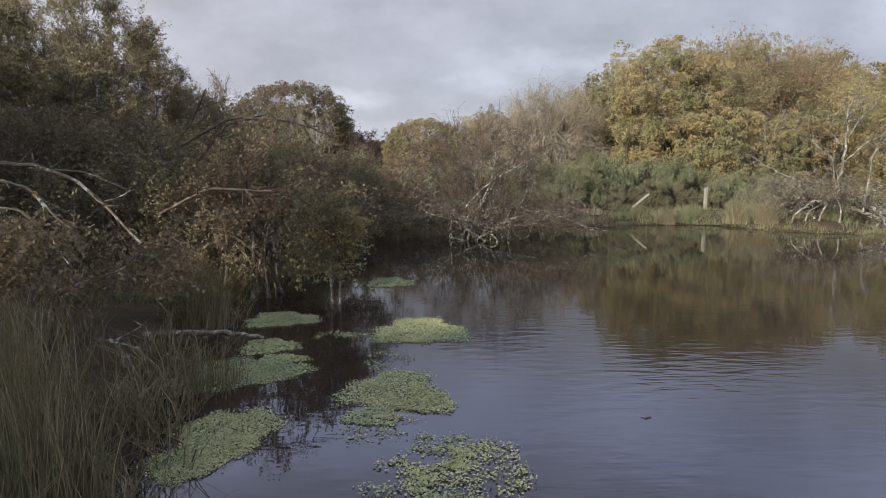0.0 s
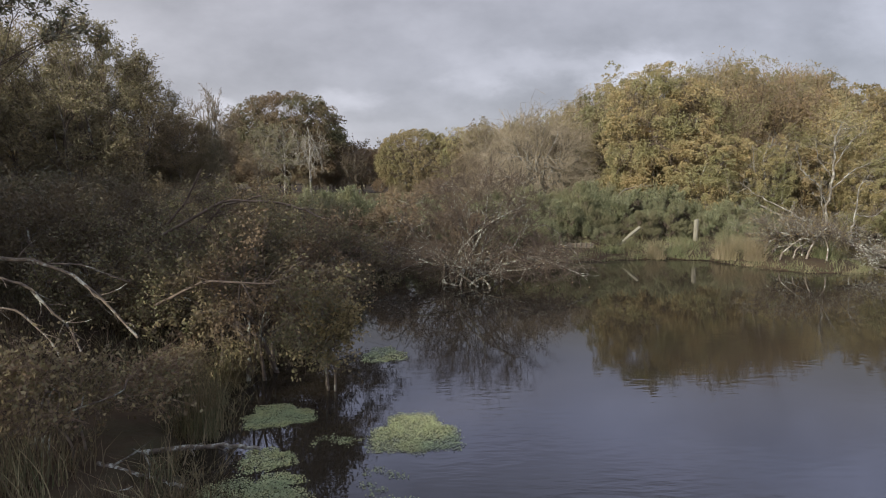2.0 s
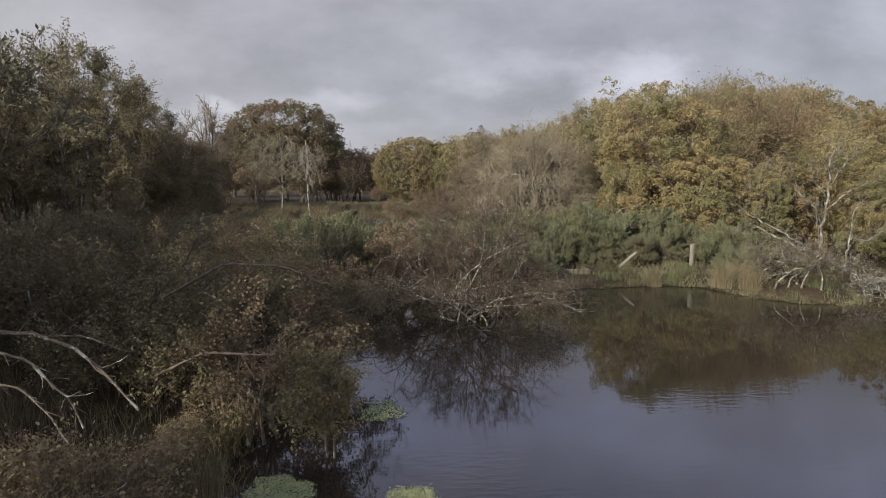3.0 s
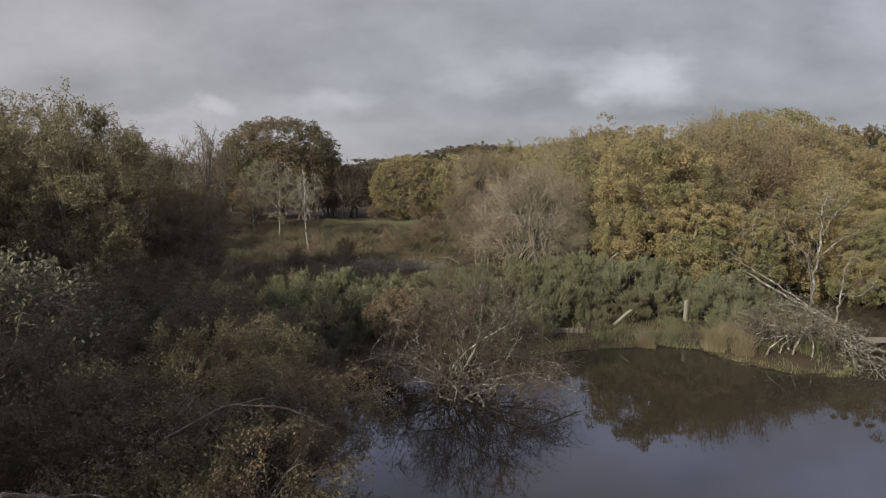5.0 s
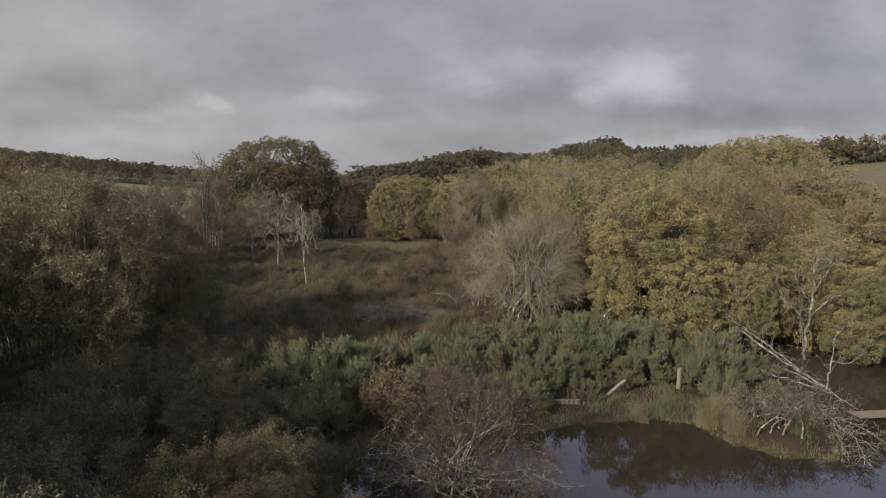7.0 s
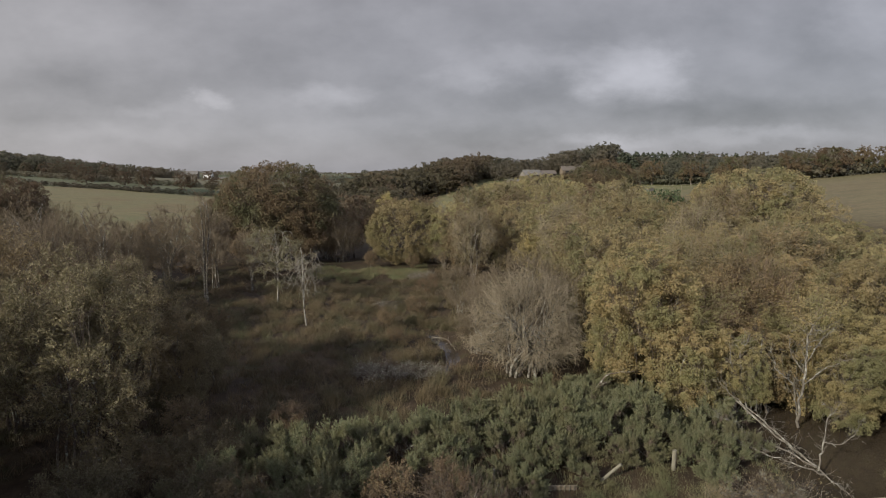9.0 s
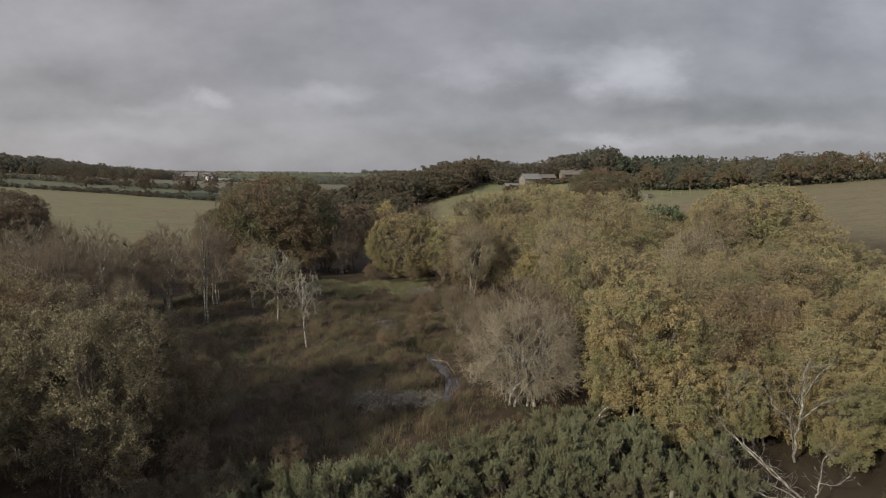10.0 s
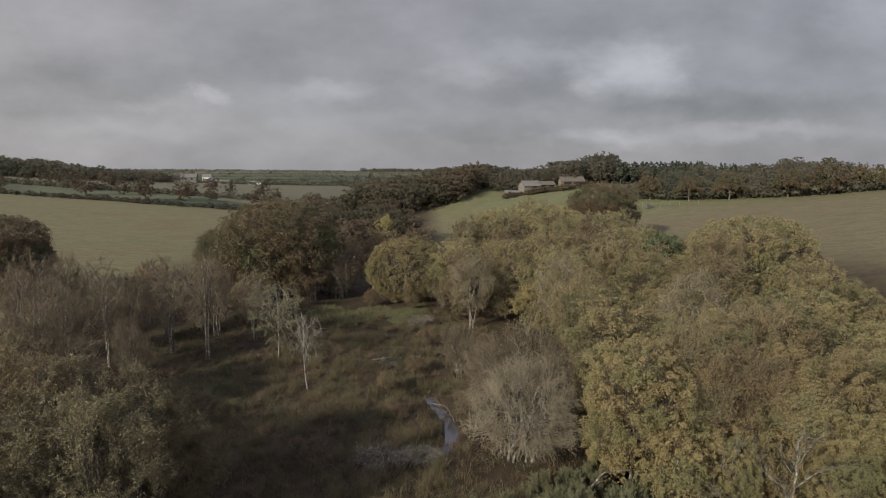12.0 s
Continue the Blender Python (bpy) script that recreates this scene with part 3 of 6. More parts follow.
def ground_material():
    m, nt, p, out = material("ground_soil_and_grass")
    pos = position(nt)
    sep = nt.nodes.new("ShaderNodeSeparateXYZ")
    nt.links.new(pos, sep.inputs[0])
    fine = nd(nt, "ShaderNodeTexNoise", Scale=2.2, Detail=8.0, Roughness=0.7)
    wide = nd(nt, "ShaderNodeTexNoise", Scale=0.07, Detail=5.0, Roughness=0.6)
    mid = nd(nt, "ShaderNodeTexNoise", Scale=0.45, Detail=6.0, Roughness=0.65)
    for q in (fine, wide, mid):
        nt.links.new(pos, q.inputs["Vector"])
    marsh = ramp(nt, [(0.35, (0.03, 0.022, 0.015)), (0.52, (0.055, 0.038, 0.022)), (0.68, (0.05, 0.048, 0.023))])
    nt.links.new(mid.outputs[0], marsh.inputs[0])
    field = ramp(nt, [(0.33, (0.145, 0.113, 0.062)), (0.48, (0.15, 0.132, 0.068)), (0.58, (0.142, 0.13, 0.068)), (0.7, (0.132, 0.132, 0.064))])
    nt.links.new(wide.outputs[0], field.inputs[0])
    # rough browner grazing below, greener sward higher up
    span = mathn(nt, "ADD", mathn(nt, "MULTIPLY", sep.outputs[1], 0.01), mathn(nt, "MULTIPLY", wide.outputs[0], 0.3))
    sward = ramp(nt, [(0.0, (0, 0, 0)), (1.0, (1, 1, 1))])
    nt.links.new(mathn(nt, "MULTIPLY", mathn(nt, "SUBTRACT", span, 1.48), 4.0), sward.inputs[0])
    east = mathn(nt, "MULTIPLY", mathn(nt, "SUBTRACT", sep.outputs[0], 0.0), 0.05)
    east = mathn(nt, "MINIMUM", mathn(nt, "MAXIMUM", east, 0.0), 1.0)
    zoned = mixc(nt, sward.outputs[0], (0.135, 0.11, 0.064), (0.118, 0.128, 0.06))
    field_col = mixc(nt, mathn(nt, "MULTIPLY", east, 0.75), field.outputs[0], zoned)
    tuft = ramp(nt, [(0.42, (0, 0, 0)), (0.62, (1, 1, 1))])
    nt.links.new(mid.outputs[0], tuft.inputs[0])
    rough = mixc(nt, mathn(nt, "MULTIPLY", tuft.outputs[0], 0.35), field_col, (0.17, 0.135, 0.078))
    streak = nd(nt, "ShaderNodeTexNoise", Scale=0.9, Detail=4.0)
    smap = nt.nodes.new("ShaderNodeMapping")
    smap.inputs["Scale"].default_value = (0.25, 1.6, 1.0)
    nt.links.new(pos, smap.inputs[0])
    nt.links.new(smap.outputs[0], streak.inputs["Vector"])
    sramp = ramp(nt, [(0.38, (0.86, 0.86, 0.86)), (0.64, (1.11, 1.1, 1.07))])
    nt.links.new(streak.outputs[0], sramp.inputs[0])
    rough = mixc(nt, 1.0, rough, sramp.outputs[0], "MULTIPLY")
    # far fields, each its own green or stubble, parted along the hedges
    vor = nt.nodes.new("ShaderNodeTexVoronoi")
    vor.inputs["Scale"].default_value = 0.0065
    nt.links.new(pos, vor.inputs["Vector"])
    sepc = nt.nodes.new("ShaderNodeSeparateColor")
    nt.links.new(vor.outputs["Color"], sepc.inputs[0])
    farm = ramp(nt, [(0.0, (0.055, 0.068, 0.038)), (0.3, (0.075, 0.088, 0.046)), (0.55, (0.1, 0.103, 0.058)), (0.8, (0.125, 0.113, 0.07))], "CONSTANT")
    nt.links.new(sepc.outputs[0], farm.inputs[0])
    dry = nt.nodes.new("ShaderNodeAttribute")
    dry.attribute_name = "pasture"
    away = nt.nodes.new("ShaderNodeAttribute")
    away.attribute_name = "farmland"
    col = mixc(nt, dry.outputs["Fac"], marsh.outputs[0], rough)
    col = mixc(nt, away.outputs["Fac"], col, farm.outputs[0])
    shade = ramp(nt, [(0.3, (0.72, 0.72, 0.72)), (0.7, (1.2, 1.2, 1.2))])
    nt.links.new(fine.outputs[0], shade.inputs[0])
    col = mixc(nt, 1.0, col, shade.outputs[0], "MULTIPLY")
    nt.links.new(col, p.inputs["Base Color"])
    p.inputs["Roughness"].default_value = 0.95
    p.inputs["Specular IOR Level"].default_value = 0.15
    bmp = nd(nt, "ShaderNodeBump", Strength=0.8, Distance=0.12)
    nt.links.new(fine.outputs[0], bmp.inputs["Height"])
    nt.links.new(bmp.outputs[0], p.inputs["Normal"])
    return m


ground_me = mesh_of("ground", np.stack([GX, GY, GZ], -1).reshape(-1, 3), ground_faces, ground_material(), True)
# which parts of the sheet are grazed pasture and which are the farmland beyond
past = np.maximum(step(2.0, 3.2, GX * 0.035 + GY * 0.012) * step(30, 60, GX + (GY - 90) * 0.5), step(-34, -44, GX) * step(58, 66, GY))
past = np.maximum(past, step(-2, 6, GX) * step(120, 150, GY))
for key, val in (("pasture", past), ("farmland", np.maximum(step(186, 190, GY + GX * 0.12) * step(-20, -30, GX), step(330, 380, GY)))):
    at = ground_me.attributes.new(key, "FLOAT", "POINT")
    at.data.foreach_set("value", np.asarray(val, np.float32).ravel())
tagged(new("ground", ground_me), "brown marsh and grazed pasture running back into a farmed valley", "ground", kind="structure")


def water_material():
    m, nt, p, out = material("pond_water")
    pos = position(nt)
    # silted brown where the pool runs in under the trees
    sep = nt.nodes.new("ShaderNodeSeparateXYZ")
    nt.links.new(pos, sep.inputs[0])
    silt = ramp(nt, [(0.45, (0.022, 0.0175, 0.012)), (0.55, (0.048, 0.037, 0.025))])
    nt.links.new(mathn(nt, "MULTIPLY", mathn(nt, "ADD", mathn(nt, "MULTIPLY", sep.outputs[0], 0.3), sep.outputs[1]), 0.02), silt.inputs[0])
    nt.links.new(silt.outputs[0], p.inputs["Base Color"])
    p.inputs["Roughness"].default_value = 0.025
    p.inputs["IOR"].default_value = 1.36
    mp = nt.nodes.new("ShaderNodeMapping")
    mp.inputs["Scale"].default_value = (1.0, 3.2, 1.0)
    mp.inputs["Rotation"].default_value = (0, 0, radians(-8))
    nt.links.new(pos, mp.inputs[0])
    rip = nd(nt, "ShaderNodeTexNoise", Scale=3.4, Detail=2.0, Roughness=0.45)
    nt.links.new(mp.outputs[0], rip.inputs["Vector"])
    swell = nd(nt, "ShaderNodeTexNoise", Scale=0.9, Detail=2.0)
    nt.links.new(mp.outputs[0], swell.inputs["Vector"])
    where = nd(nt, "ShaderNodeTexNoise", Scale=0.22, Detail=2.0)
    nt.links.new(pos, where.inputs["Vector"])
    mask = ramp(nt, [(0.47, (0.03, 0.03, 0.03)), (0.62, (1, 1, 1))])
    nt.links.new(where.outputs[0], mask.inputs[0])
    # a light breeze ruffles the open middle; the sheltered far side lies still
    open_water = nt.nodes.new("ShaderNodeVectorMath")
    open_water.operation = "DISTANCE"
    nt.links.new(pos, open_water.inputs[0])
    open_water.inputs[1].default_value = (4.5, 3.5, 0.0)
    calm = nt.nodes.new("ShaderNodeMapRange")
    calm.interpolation_type = "SMOOTHSTEP"
    for k, v in ((1, 3.0), (2, 9.0), (3, 1.0), (4, 0.07)):
        calm.inputs[k].default_value = v
    nt.links.new(open_water.outputs["Value"], calm.inputs[0])
    h = mathn(nt, "ADD", mathn(nt, "MULTIPLY", mathn(nt, "MULTIPLY", rip.outputs[0], mathn(nt, "ADD", mask.outputs[0], 0.25)), calm.outputs[0]), mathn(nt, "MULTIPLY", swell.outputs[0], 0.09))
    bmp = nd(nt, "ShaderNodeBump", Strength=0.24, Distance=0.02)
    nt.links.new(h, bmp.inputs["Height"])
    nt.links.new(bmp.outputs[0], p.inputs["Normal"])
    return m


WATER = water_material()
wm = mesh_of("water", [(-14, -12, 0), (40, -12, 0), (40, 66, 0), (-14, 66, 0)], np.array([[0, 1, 2, 3]]), WATER)
tagged(new("water", wm), "dark still pond water mirroring trees and grey sky", "water", kind="structure")


# ---- trees and bushes round the pond ----
WOODY = ("trunk", "limb_framework", "crown")
BUSHY = ("stem_base", "twig_mass", "foliage")

# tall sallows on the marsh side, many-stemmed
big_sallow = plant("sallow_tree", grow(11, [(0, 0, 5.2, 3.9, 3.4, 3.6), (0.8, -0.4, 3.4, 3.7, 3.1, 2.7)], 11, (30, 260, 1900), 0.055, 0.8, 0.62, 60000, 0.085, 0.55, tri=True, rmin=0.008, hollow=0.5, top=0.55, up=0.6, lump=0.06),
                   (BARK, TWIG, L_SALLOW), (-13.7, 22.4), "tall many-stemmed sallow with thin grey-green leaves beside the marsh", "tree", "sallows by the marsh", WOODY)
for x, y, tr, sc in ((-18.2, 20.8, 100, 1.05), (-18.5, 26.5, 200, 1.08), (-14.6, 27.6, 40, 0.92), (-11.4, 27.4, 310, 0.6), (-12.6, 31.0, 15, 0.62)):
    again(big_sallow, x, y, tr, sc)
# coarser sallows, nearly all out of view, added to shade the marsh and thickets
shade_sallow = plant("sallow_tree", grow(10, [(0, 0, 5.4, 3.4, 3.2, 3.9), (0.4, -0.5, 3.2, 3.6, 3.2, 3.0)], 6, (12, 70, 220), 0.07, 0.7, 0.7, 11000, 0.22, 0.6, tri=True, rmin=0.012, hollow=0.4, top=0.7, up=0.5),
                    (BARK, TWIG, L_SALLOW), (-22.5, 23.0), "tall many-stemmed sallow with thin grey-green leaves beside the marsh", "tree", "sallows by the marsh", WOODY)
for x, y, tr, sc in ((-22.0, 30.0, 140, 0.95), (-27.0, 26.0, 250, 1.1)  , (-31.5, 30.0, 80, 1.1), (-19.5, 16.0, 190, 1.05), (-25.0, 18.0, 330, 1.1), (-30.5, 22.0, 45, 1.1), (-14.0, 12.0, 60, 0.9), (-18.5, 10.5, 150, 1.1), (-23.5, 12.0, 270, 1.1), (-16.2, 8.2, 200, 1.2), (-20.5, 7.2, 40, 1.25), (-22.0, 3.5, 310, 1.3), (-25.0, 8.0, 100, 1.3), (-15.2, 14.8, 240, 0.85), (-13.6, 9.9, 330, 0.95)):
    again(shade_sallow, x, y, tr, sc)
# unseen sallows added on the bank behind to shade the pond's near side
for x, y, tr, sc in ((-12.9, 4.4, 120, 1.0), (-11.0, -3.5, 70, 1.1), (-14.5, 0.5, 160, 1.15), (-8.0, -7.0, 230, 1.1), (-17.5, 5.0, 20, 1.15), (-13.5, -9.0, 300, 1.15), (-5.0, -10.0, 10, 1.0), (-18.0, -4.0, 95, 1.1), (-9.5, -12.5, 180, 1.15)):
    again(shade_sallow, x, y, tr, sc)

# leafy sallow at the near bank
plant("sallow_bush", grow(12, [(2.4, -0.2, 4.25, 1.8, 1.2, 0.75), (0.0, 0.1, 3.7, 1.7, 1.5, 1.2)], 6, (18, 130, 1100), 0.026, 0.4, 0.34, 17000, 0.062, 0.42, rmin=0.005, up=0.9, top=0.8, hollow=0.4),
      (BARK, TWIG, L_PALE), (-7.4, 6.2), "leafy grey-green sallow bush on the pond's near bank", "bush", "", BUSHY)

# the broad brown thicket that hangs over the water
thicket = plant("sallow_bush", grow(13, [(0, 0, 1.2, 2.1, 1.7, 1.5), (-1.7, 0.6, 1.25, 1.8, 1.7, 1.45), (0.7, -0.9, 0.8, 1.7, 1.4, 1.1), (0.9, -0.9, 0.45, 1.5, 1.2, 0.55)], 9, (24, 190, 1400), 0.03, 0.7, 0.42, 33000, 0.05, 0.62, rmin=0.0035, hollow=0.45, floor=0.12, arch=0.35),
                (BARK, TWIG, L_THICKET), (-2.9, 8.6), "dense brown and olive sallow thicket over the pond's edge", "bush", "thickets on the bank", BUSHY)
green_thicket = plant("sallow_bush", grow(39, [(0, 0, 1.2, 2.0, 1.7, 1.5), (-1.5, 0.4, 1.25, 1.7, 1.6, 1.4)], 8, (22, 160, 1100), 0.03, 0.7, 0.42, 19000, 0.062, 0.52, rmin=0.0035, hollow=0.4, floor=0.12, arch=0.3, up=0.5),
                      (BARK, TWIG, L_SHADE), (-5.9, 9.8), "grey-green sallow thicket, leaf colour darkened for the shaded bank", "bush", "thickets on the bank", BUSHY)
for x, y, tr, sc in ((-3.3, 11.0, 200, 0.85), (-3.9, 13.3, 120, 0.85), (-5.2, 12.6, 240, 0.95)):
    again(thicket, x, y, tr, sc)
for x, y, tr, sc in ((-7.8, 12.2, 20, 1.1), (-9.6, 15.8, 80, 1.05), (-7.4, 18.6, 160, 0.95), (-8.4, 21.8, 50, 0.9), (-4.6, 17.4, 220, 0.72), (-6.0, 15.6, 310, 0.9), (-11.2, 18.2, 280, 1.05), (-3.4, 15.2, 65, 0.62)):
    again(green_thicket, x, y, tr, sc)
bramble = plant("bramble_bush", grow(38, [(0, 0, 0.55, 0.9, 0.75, 0.7), (0.7, 0.4, 0.45, 0.7, 0.6, 0.55)], 8, (18, 110, 700), 0.014, 0.4, 0.3, 4200, 0.05, 0.6, rmin=0.003, hollow=0.3, arch=0.45, wander=0.2),
      (BARK, TWIG_RED, L_BRAMBLE), (-3.7, 5.4), "tangled bramble with small reddish-brown leaves behind rushes", "bush", "brambles on the bank", BUSHY)
again(bramble, -3.2, 7.1, 70, 0.6)
plant("sapling", grow(14, [(0, 0, 1.2, 0.55, 0.5, 0.7), (0.1, -0.1, 0.75, 0.5, 0.45, 0.5)], 3, (8, 40, 260), 0.02, 0.15, 0.22, 3200, 0.045, 0.62, rmin=0.003),
      (BARK, TWIG, L_YELLOW), (-1.45, 7.75), "small yellow-leaved sallow sapling at the water's edge", "bush", "", BUSHY, z=0.5)

# bare grey willow leaning out of the water
low = grow(15, [(0.1, -0.1, 0.75, 3.3, 2.5, 1.15), (-1.4, 0.2, 0.65, 2.4, 2.0, 1.0), (1.6, -0.4, 0.65, 2.4, 2.2, 1.0)], 22, (110, 420, 1700), 0.034, 1.3, 0.62, 1500, 0.05, 0.5, rmin=0.0056, hollow=0.3, floor=-0.05, arch=0.35, wander=0.36, f1=0.66, f2=0.6)
tall = grow(63, [(0.2, 0.5, 2.1, 2.6, 2.0, 1.75)], 12, (44, 220, 1500), 0.03, 0.9, 0.6, 1600, 0.05, 0.5, rmin=0.0058, hollow=0.3, floor=0.3, arch=0.2, wander=0.26, f1=0.6, f2=0.6)
plant("willow_bush", [join([p, q]) for p, q in zip(low, tall)],
      (BARK_LICHEN, TWIG_BROWN, L_BRAMBLE), (0.9, 15.7), "bare grey willow bush with tangled lichened twigs standing in the pond", "bush", "", BUSHY, z=0.62)
low_branches = [[(0.2, 15.9, 0.5), (-0.6, 16.0, 0.75), (-1.3, 16.2, 0.6), (-1.9, 16.2, 0.62)], [(1.6, 15.3, 0.5), (2.6, 15.0, 0.8), (3.4, 14.9, 0.5), (3.9, 14.9, 0.25)]]

# gorse on the far bank
def gorse_shoots(seed, rx, ry, h, n_shoot, per):
    """A low dome of upright feathery shoots, each a spire of short spines, over a few woody stems."""
    rng = np.random.default_rng(seed)
    wood, _, _ = grow(seed, [(0, 0, h * 0.4, rx * 0.8, ry * 0.8, h * 0.45)], 8, (14, 20, 20), 0.03, 0.4, 0.28, 0, rmin=0.006, floor=0.1)
    # shoots stand in tufts over the dome, with dark gaps between them
    tufts = max(n_shoot // 20, 8)
    td = unit(rng.normal(size=(tufts, 3)))
    td[:, 2] = np.abs(td[:, 2]) * 1.15
    lump = 1 + 0.2 * np.sin(td[:, 0] * 5 + seed) * np.sin(td[:, 1] * 6 + 1) + 0.14 * rng.normal(size=tufts)
    head = td * np.array([rx, ry, h * 0.72]) * (lump * rng.uniform(0.72, 1.0, tufts))[:, None] + np.array([0, 0, 0.1])
    k = rng.integers(0, tufts, n_shoot)
    d = unit(td[k] * np.array([0.6, 0.6, 0.4]) + np.array([0, 0, 0.55]) + rng.normal(size=(n_shoot, 3)) * 0.5)
    foot = head[k] + d * rng.uniform(0.0, 0.1, (n_shoot, 1)) + rng.normal(size=(n_shoot, 3)) * np.array([0.07, 0.07, 0.03])
    foot[:, 2] = np.maximum(foot[:, 2], 0.08)
    axis = unit(d + np.array([0, 0, 0.5]))
    length = rng.uniform(0.22, 0.55, n_shoot) * rng.uniform(0.75, 1.3, tufts)[k]
    mid = foot + axis * length[:, None] * 0.5
    P = np.stack([foot - axis * 0.25, mid, foot + axis * length[:, None]], 1)
    twigs = tubes(P, np.tile(np.array([0.009, 0.006, 0.003]), (n_shoot, 1)), 3)
    i = np.repeat(np.arange(n_shoot), per)
    u = rng.uniform(0, 1, n_shoot * per) ** 0.8
    # side sprigs widen the spire towards its foot
    sprig = unit(rng.normal(size=(n_shoot * per, 3))) * ((1.08 - u) * 0.1 * rng.uniform(0, 1, n_shoot * per))[:, None]
    pos = foot[i] + axis[i] * (length[i] * u)[:, None] + sprig
    return wood, twigs, leaves(rng, pos, axis[i] * 1.1 + unit(sprig) * 0.9, 0.07, 0.24, 0, 0.35, True)


gorse = plant("gorse_bush", gorse_shoots(16, 1.4, 1.25, 1.5, 640, 58), (BARK, TWIG, L_GORSE), (5.6, 23.6), "dense grey-green gorse bush with upright feathery shoots", "bush", "gorse on the bank", BUSHY)
for x, y, tr, sc in ((3.4, 23.0, 40, 0.95), (7.9, 24.2, 80, 1.05), (10.2, 24.0, 130, 1.0), (4.4, 25.8, 200, 1.1), (7.0, 26.6, 260, 1.12), (9.6, 26.6, 310, 1.0), (2.0, 25.2, 20, 1.0), (12.0, 23.0, 170, 0.85),
                     (1.0, 22.9, 290, 0.85), (-3.6, 21.6, 110, 1.25), (-5.6, 20.4, 330, 1.05), (-1.0, 23.2, 60, 1.0), (8.9, 22.9, 15, 0.75), (6.0, 22.4, 95, 0.65), (11.4, 21.6, 220, 0.62), (4.0, 21.9, 150, 0.6), (2.9, 21.6, 250, 0.55), (7.9, 22.7, 300, 0.6), (12.8, 24.8, 35, 0.95), (10.9, 22.6, 75, 0.72), (-2.2, 20.9, 200, 0.75), (5.9, 25.0, 340, 1.2), (0.2, 25.0, 190, 0.8), (8.6, 28.8, 30, 0.85), (11.0, 27.8, 100, 0.75), (9.9, 30.6, 200, 0.7), (7.4, 29.4, 290, 0.7), (-7.3, 20.4, 140, 0.95), (-8.6, 19.2, 230, 0.8), (-5.4, 18.8, 20, 0.7), (13.4, 23.4, 190, 0.75), (3.2, 24.4, 350, 1.05), (13.9, 25.8, 85, 0.8), (6.3, 28.2, 145, 0.85), (-3.7, 18.9, 15, 0.95), (-3.2, 20.4, 250, 1.15), (-6.6, 22.6, 75, 1.0), (-3.0, 23.6, 310, 0.95), (-4.9, 22.4, 165, 1.05), (5.2, 22.6, 205, 0.85), (9.3, 25.2, 10, 1.15), (6.6, 24.0, 120, 0.9), (0.9, 24.0, 240, 0.95), (3.6, 20.3, 30, 0.6), (2.3, 20.0, 140, 0.62), (1.4, 20.7, 190, 0.75), (6.1, 21.3, 320, 0.42), (0.0, 21.4, 45, 0.8), (11.2, 20.6, 110, 0.5)):
    again(gorse, x, y, tr, sc)

# bare fawn willow behind the gorse
grey = plant("willow_tree", grow(17, [(0, 0, 3.3, 3.7, 3.3, 3.5), (0, -0.3, 1.9, 4.0, 3.5, 1.9)], 22, (60, 480, 3800), 0.085, 1.2, 0.7, 0, rmin=0.011, hollow=0.62, floor=0.15, arch=0.3, up=0.0, top=0.5, f1=0.66, f2=0.45, wander=0.26, lump=0.08, tip=0.93),
             (BARK_PALE, TWIG_FAWN, None), (5.9, 33.2), "bare rounded willow of fawn twigs on pale stems", "tree", "bare willows", WOODY)
bare = plant("willow_tree", grow(37, [(0, 0, 3.3, 3.7, 3.4, 3.3)], 10, (24, 170, 1500), 0.05, 0.8, 0.9, 600, 0.12, rmin=0.016, hollow=0.5, floor=0.3, up=0.4, top=0.5, f1=0.6),
             (BARK_GREY, TWIG_DUN, L_SALLOW), (7.2, 40.6), "bare rounded willow of fawn twigs behind another", "tree", "bare willows", WOODY)
again(bare, 2.8, 47.0, 120, 0.7)
again(bare, 4.6, 44.0, 20, 0.6)
again(bare, 3.4, 37.6, 70, 0.72)
again(bare, 8.9, 36.6, 160, 0.9)
again(bare, 5.2, 40.2, 260, 0.85)

# the autumn trees across the pond
gold = plant("oak_tree", grow(18, [(0, 0, 5.0, 3.1, 3.0, 3.1), (-0.5, -0.8, 2.8, 2.6, 2.4, 1.8)], 2, (24, 360, 1700), 0.1, 0.3, 0.6, 72000, 0.082, 0.8, tri=True, rmin=0.008, hollow=0.55, clump=(620, 0.3)),
             (BARK_GREY, TWIG, L_GOLD), (11.3, 30.0), "autumn oak with dense gold and olive leaves across the pond", "tree", "autumn trees by the pond", WOODY)
fawn = plant("willow_tree", grow(19, [(0, 0, 5.2, 3.2, 3.0, 3.4)], 7, (26, 200, 1800), 0.06, 0.5, 0.95, 26000, 0.1, 0.65, tri=True, rmin=0.009, hollow=0.45, up=0.9, top=0.6),
             (BARK_PALE, TWIG_FAWN, L_GOLD), (15.2, 31.6), "half-bare willow with fawn twigs and a few gold leaves", "tree", "autumn trees by the pond", WOODY)
olive = plant("sallow_tree", grow(20, [(0, 0, 5.2, 3.2, 3.0, 3.3), (0.6, -1.0, 3.0, 2.6, 2.2, 1.8)], 5, (24, 360, 1700), 0.075, 0.4, 0.6, 68000, 0.082, 0.76, tri=True, rmin=0.008, hollow=0.5, up=0.4, clump=(640, 0.28)),
              (BARK_GREY, TWIG, L_OLIVE), (23.6, 30.6), "olive and yellow sallow with pale stems by the pool", "tree", "autumn trees by the pond", WOODY)
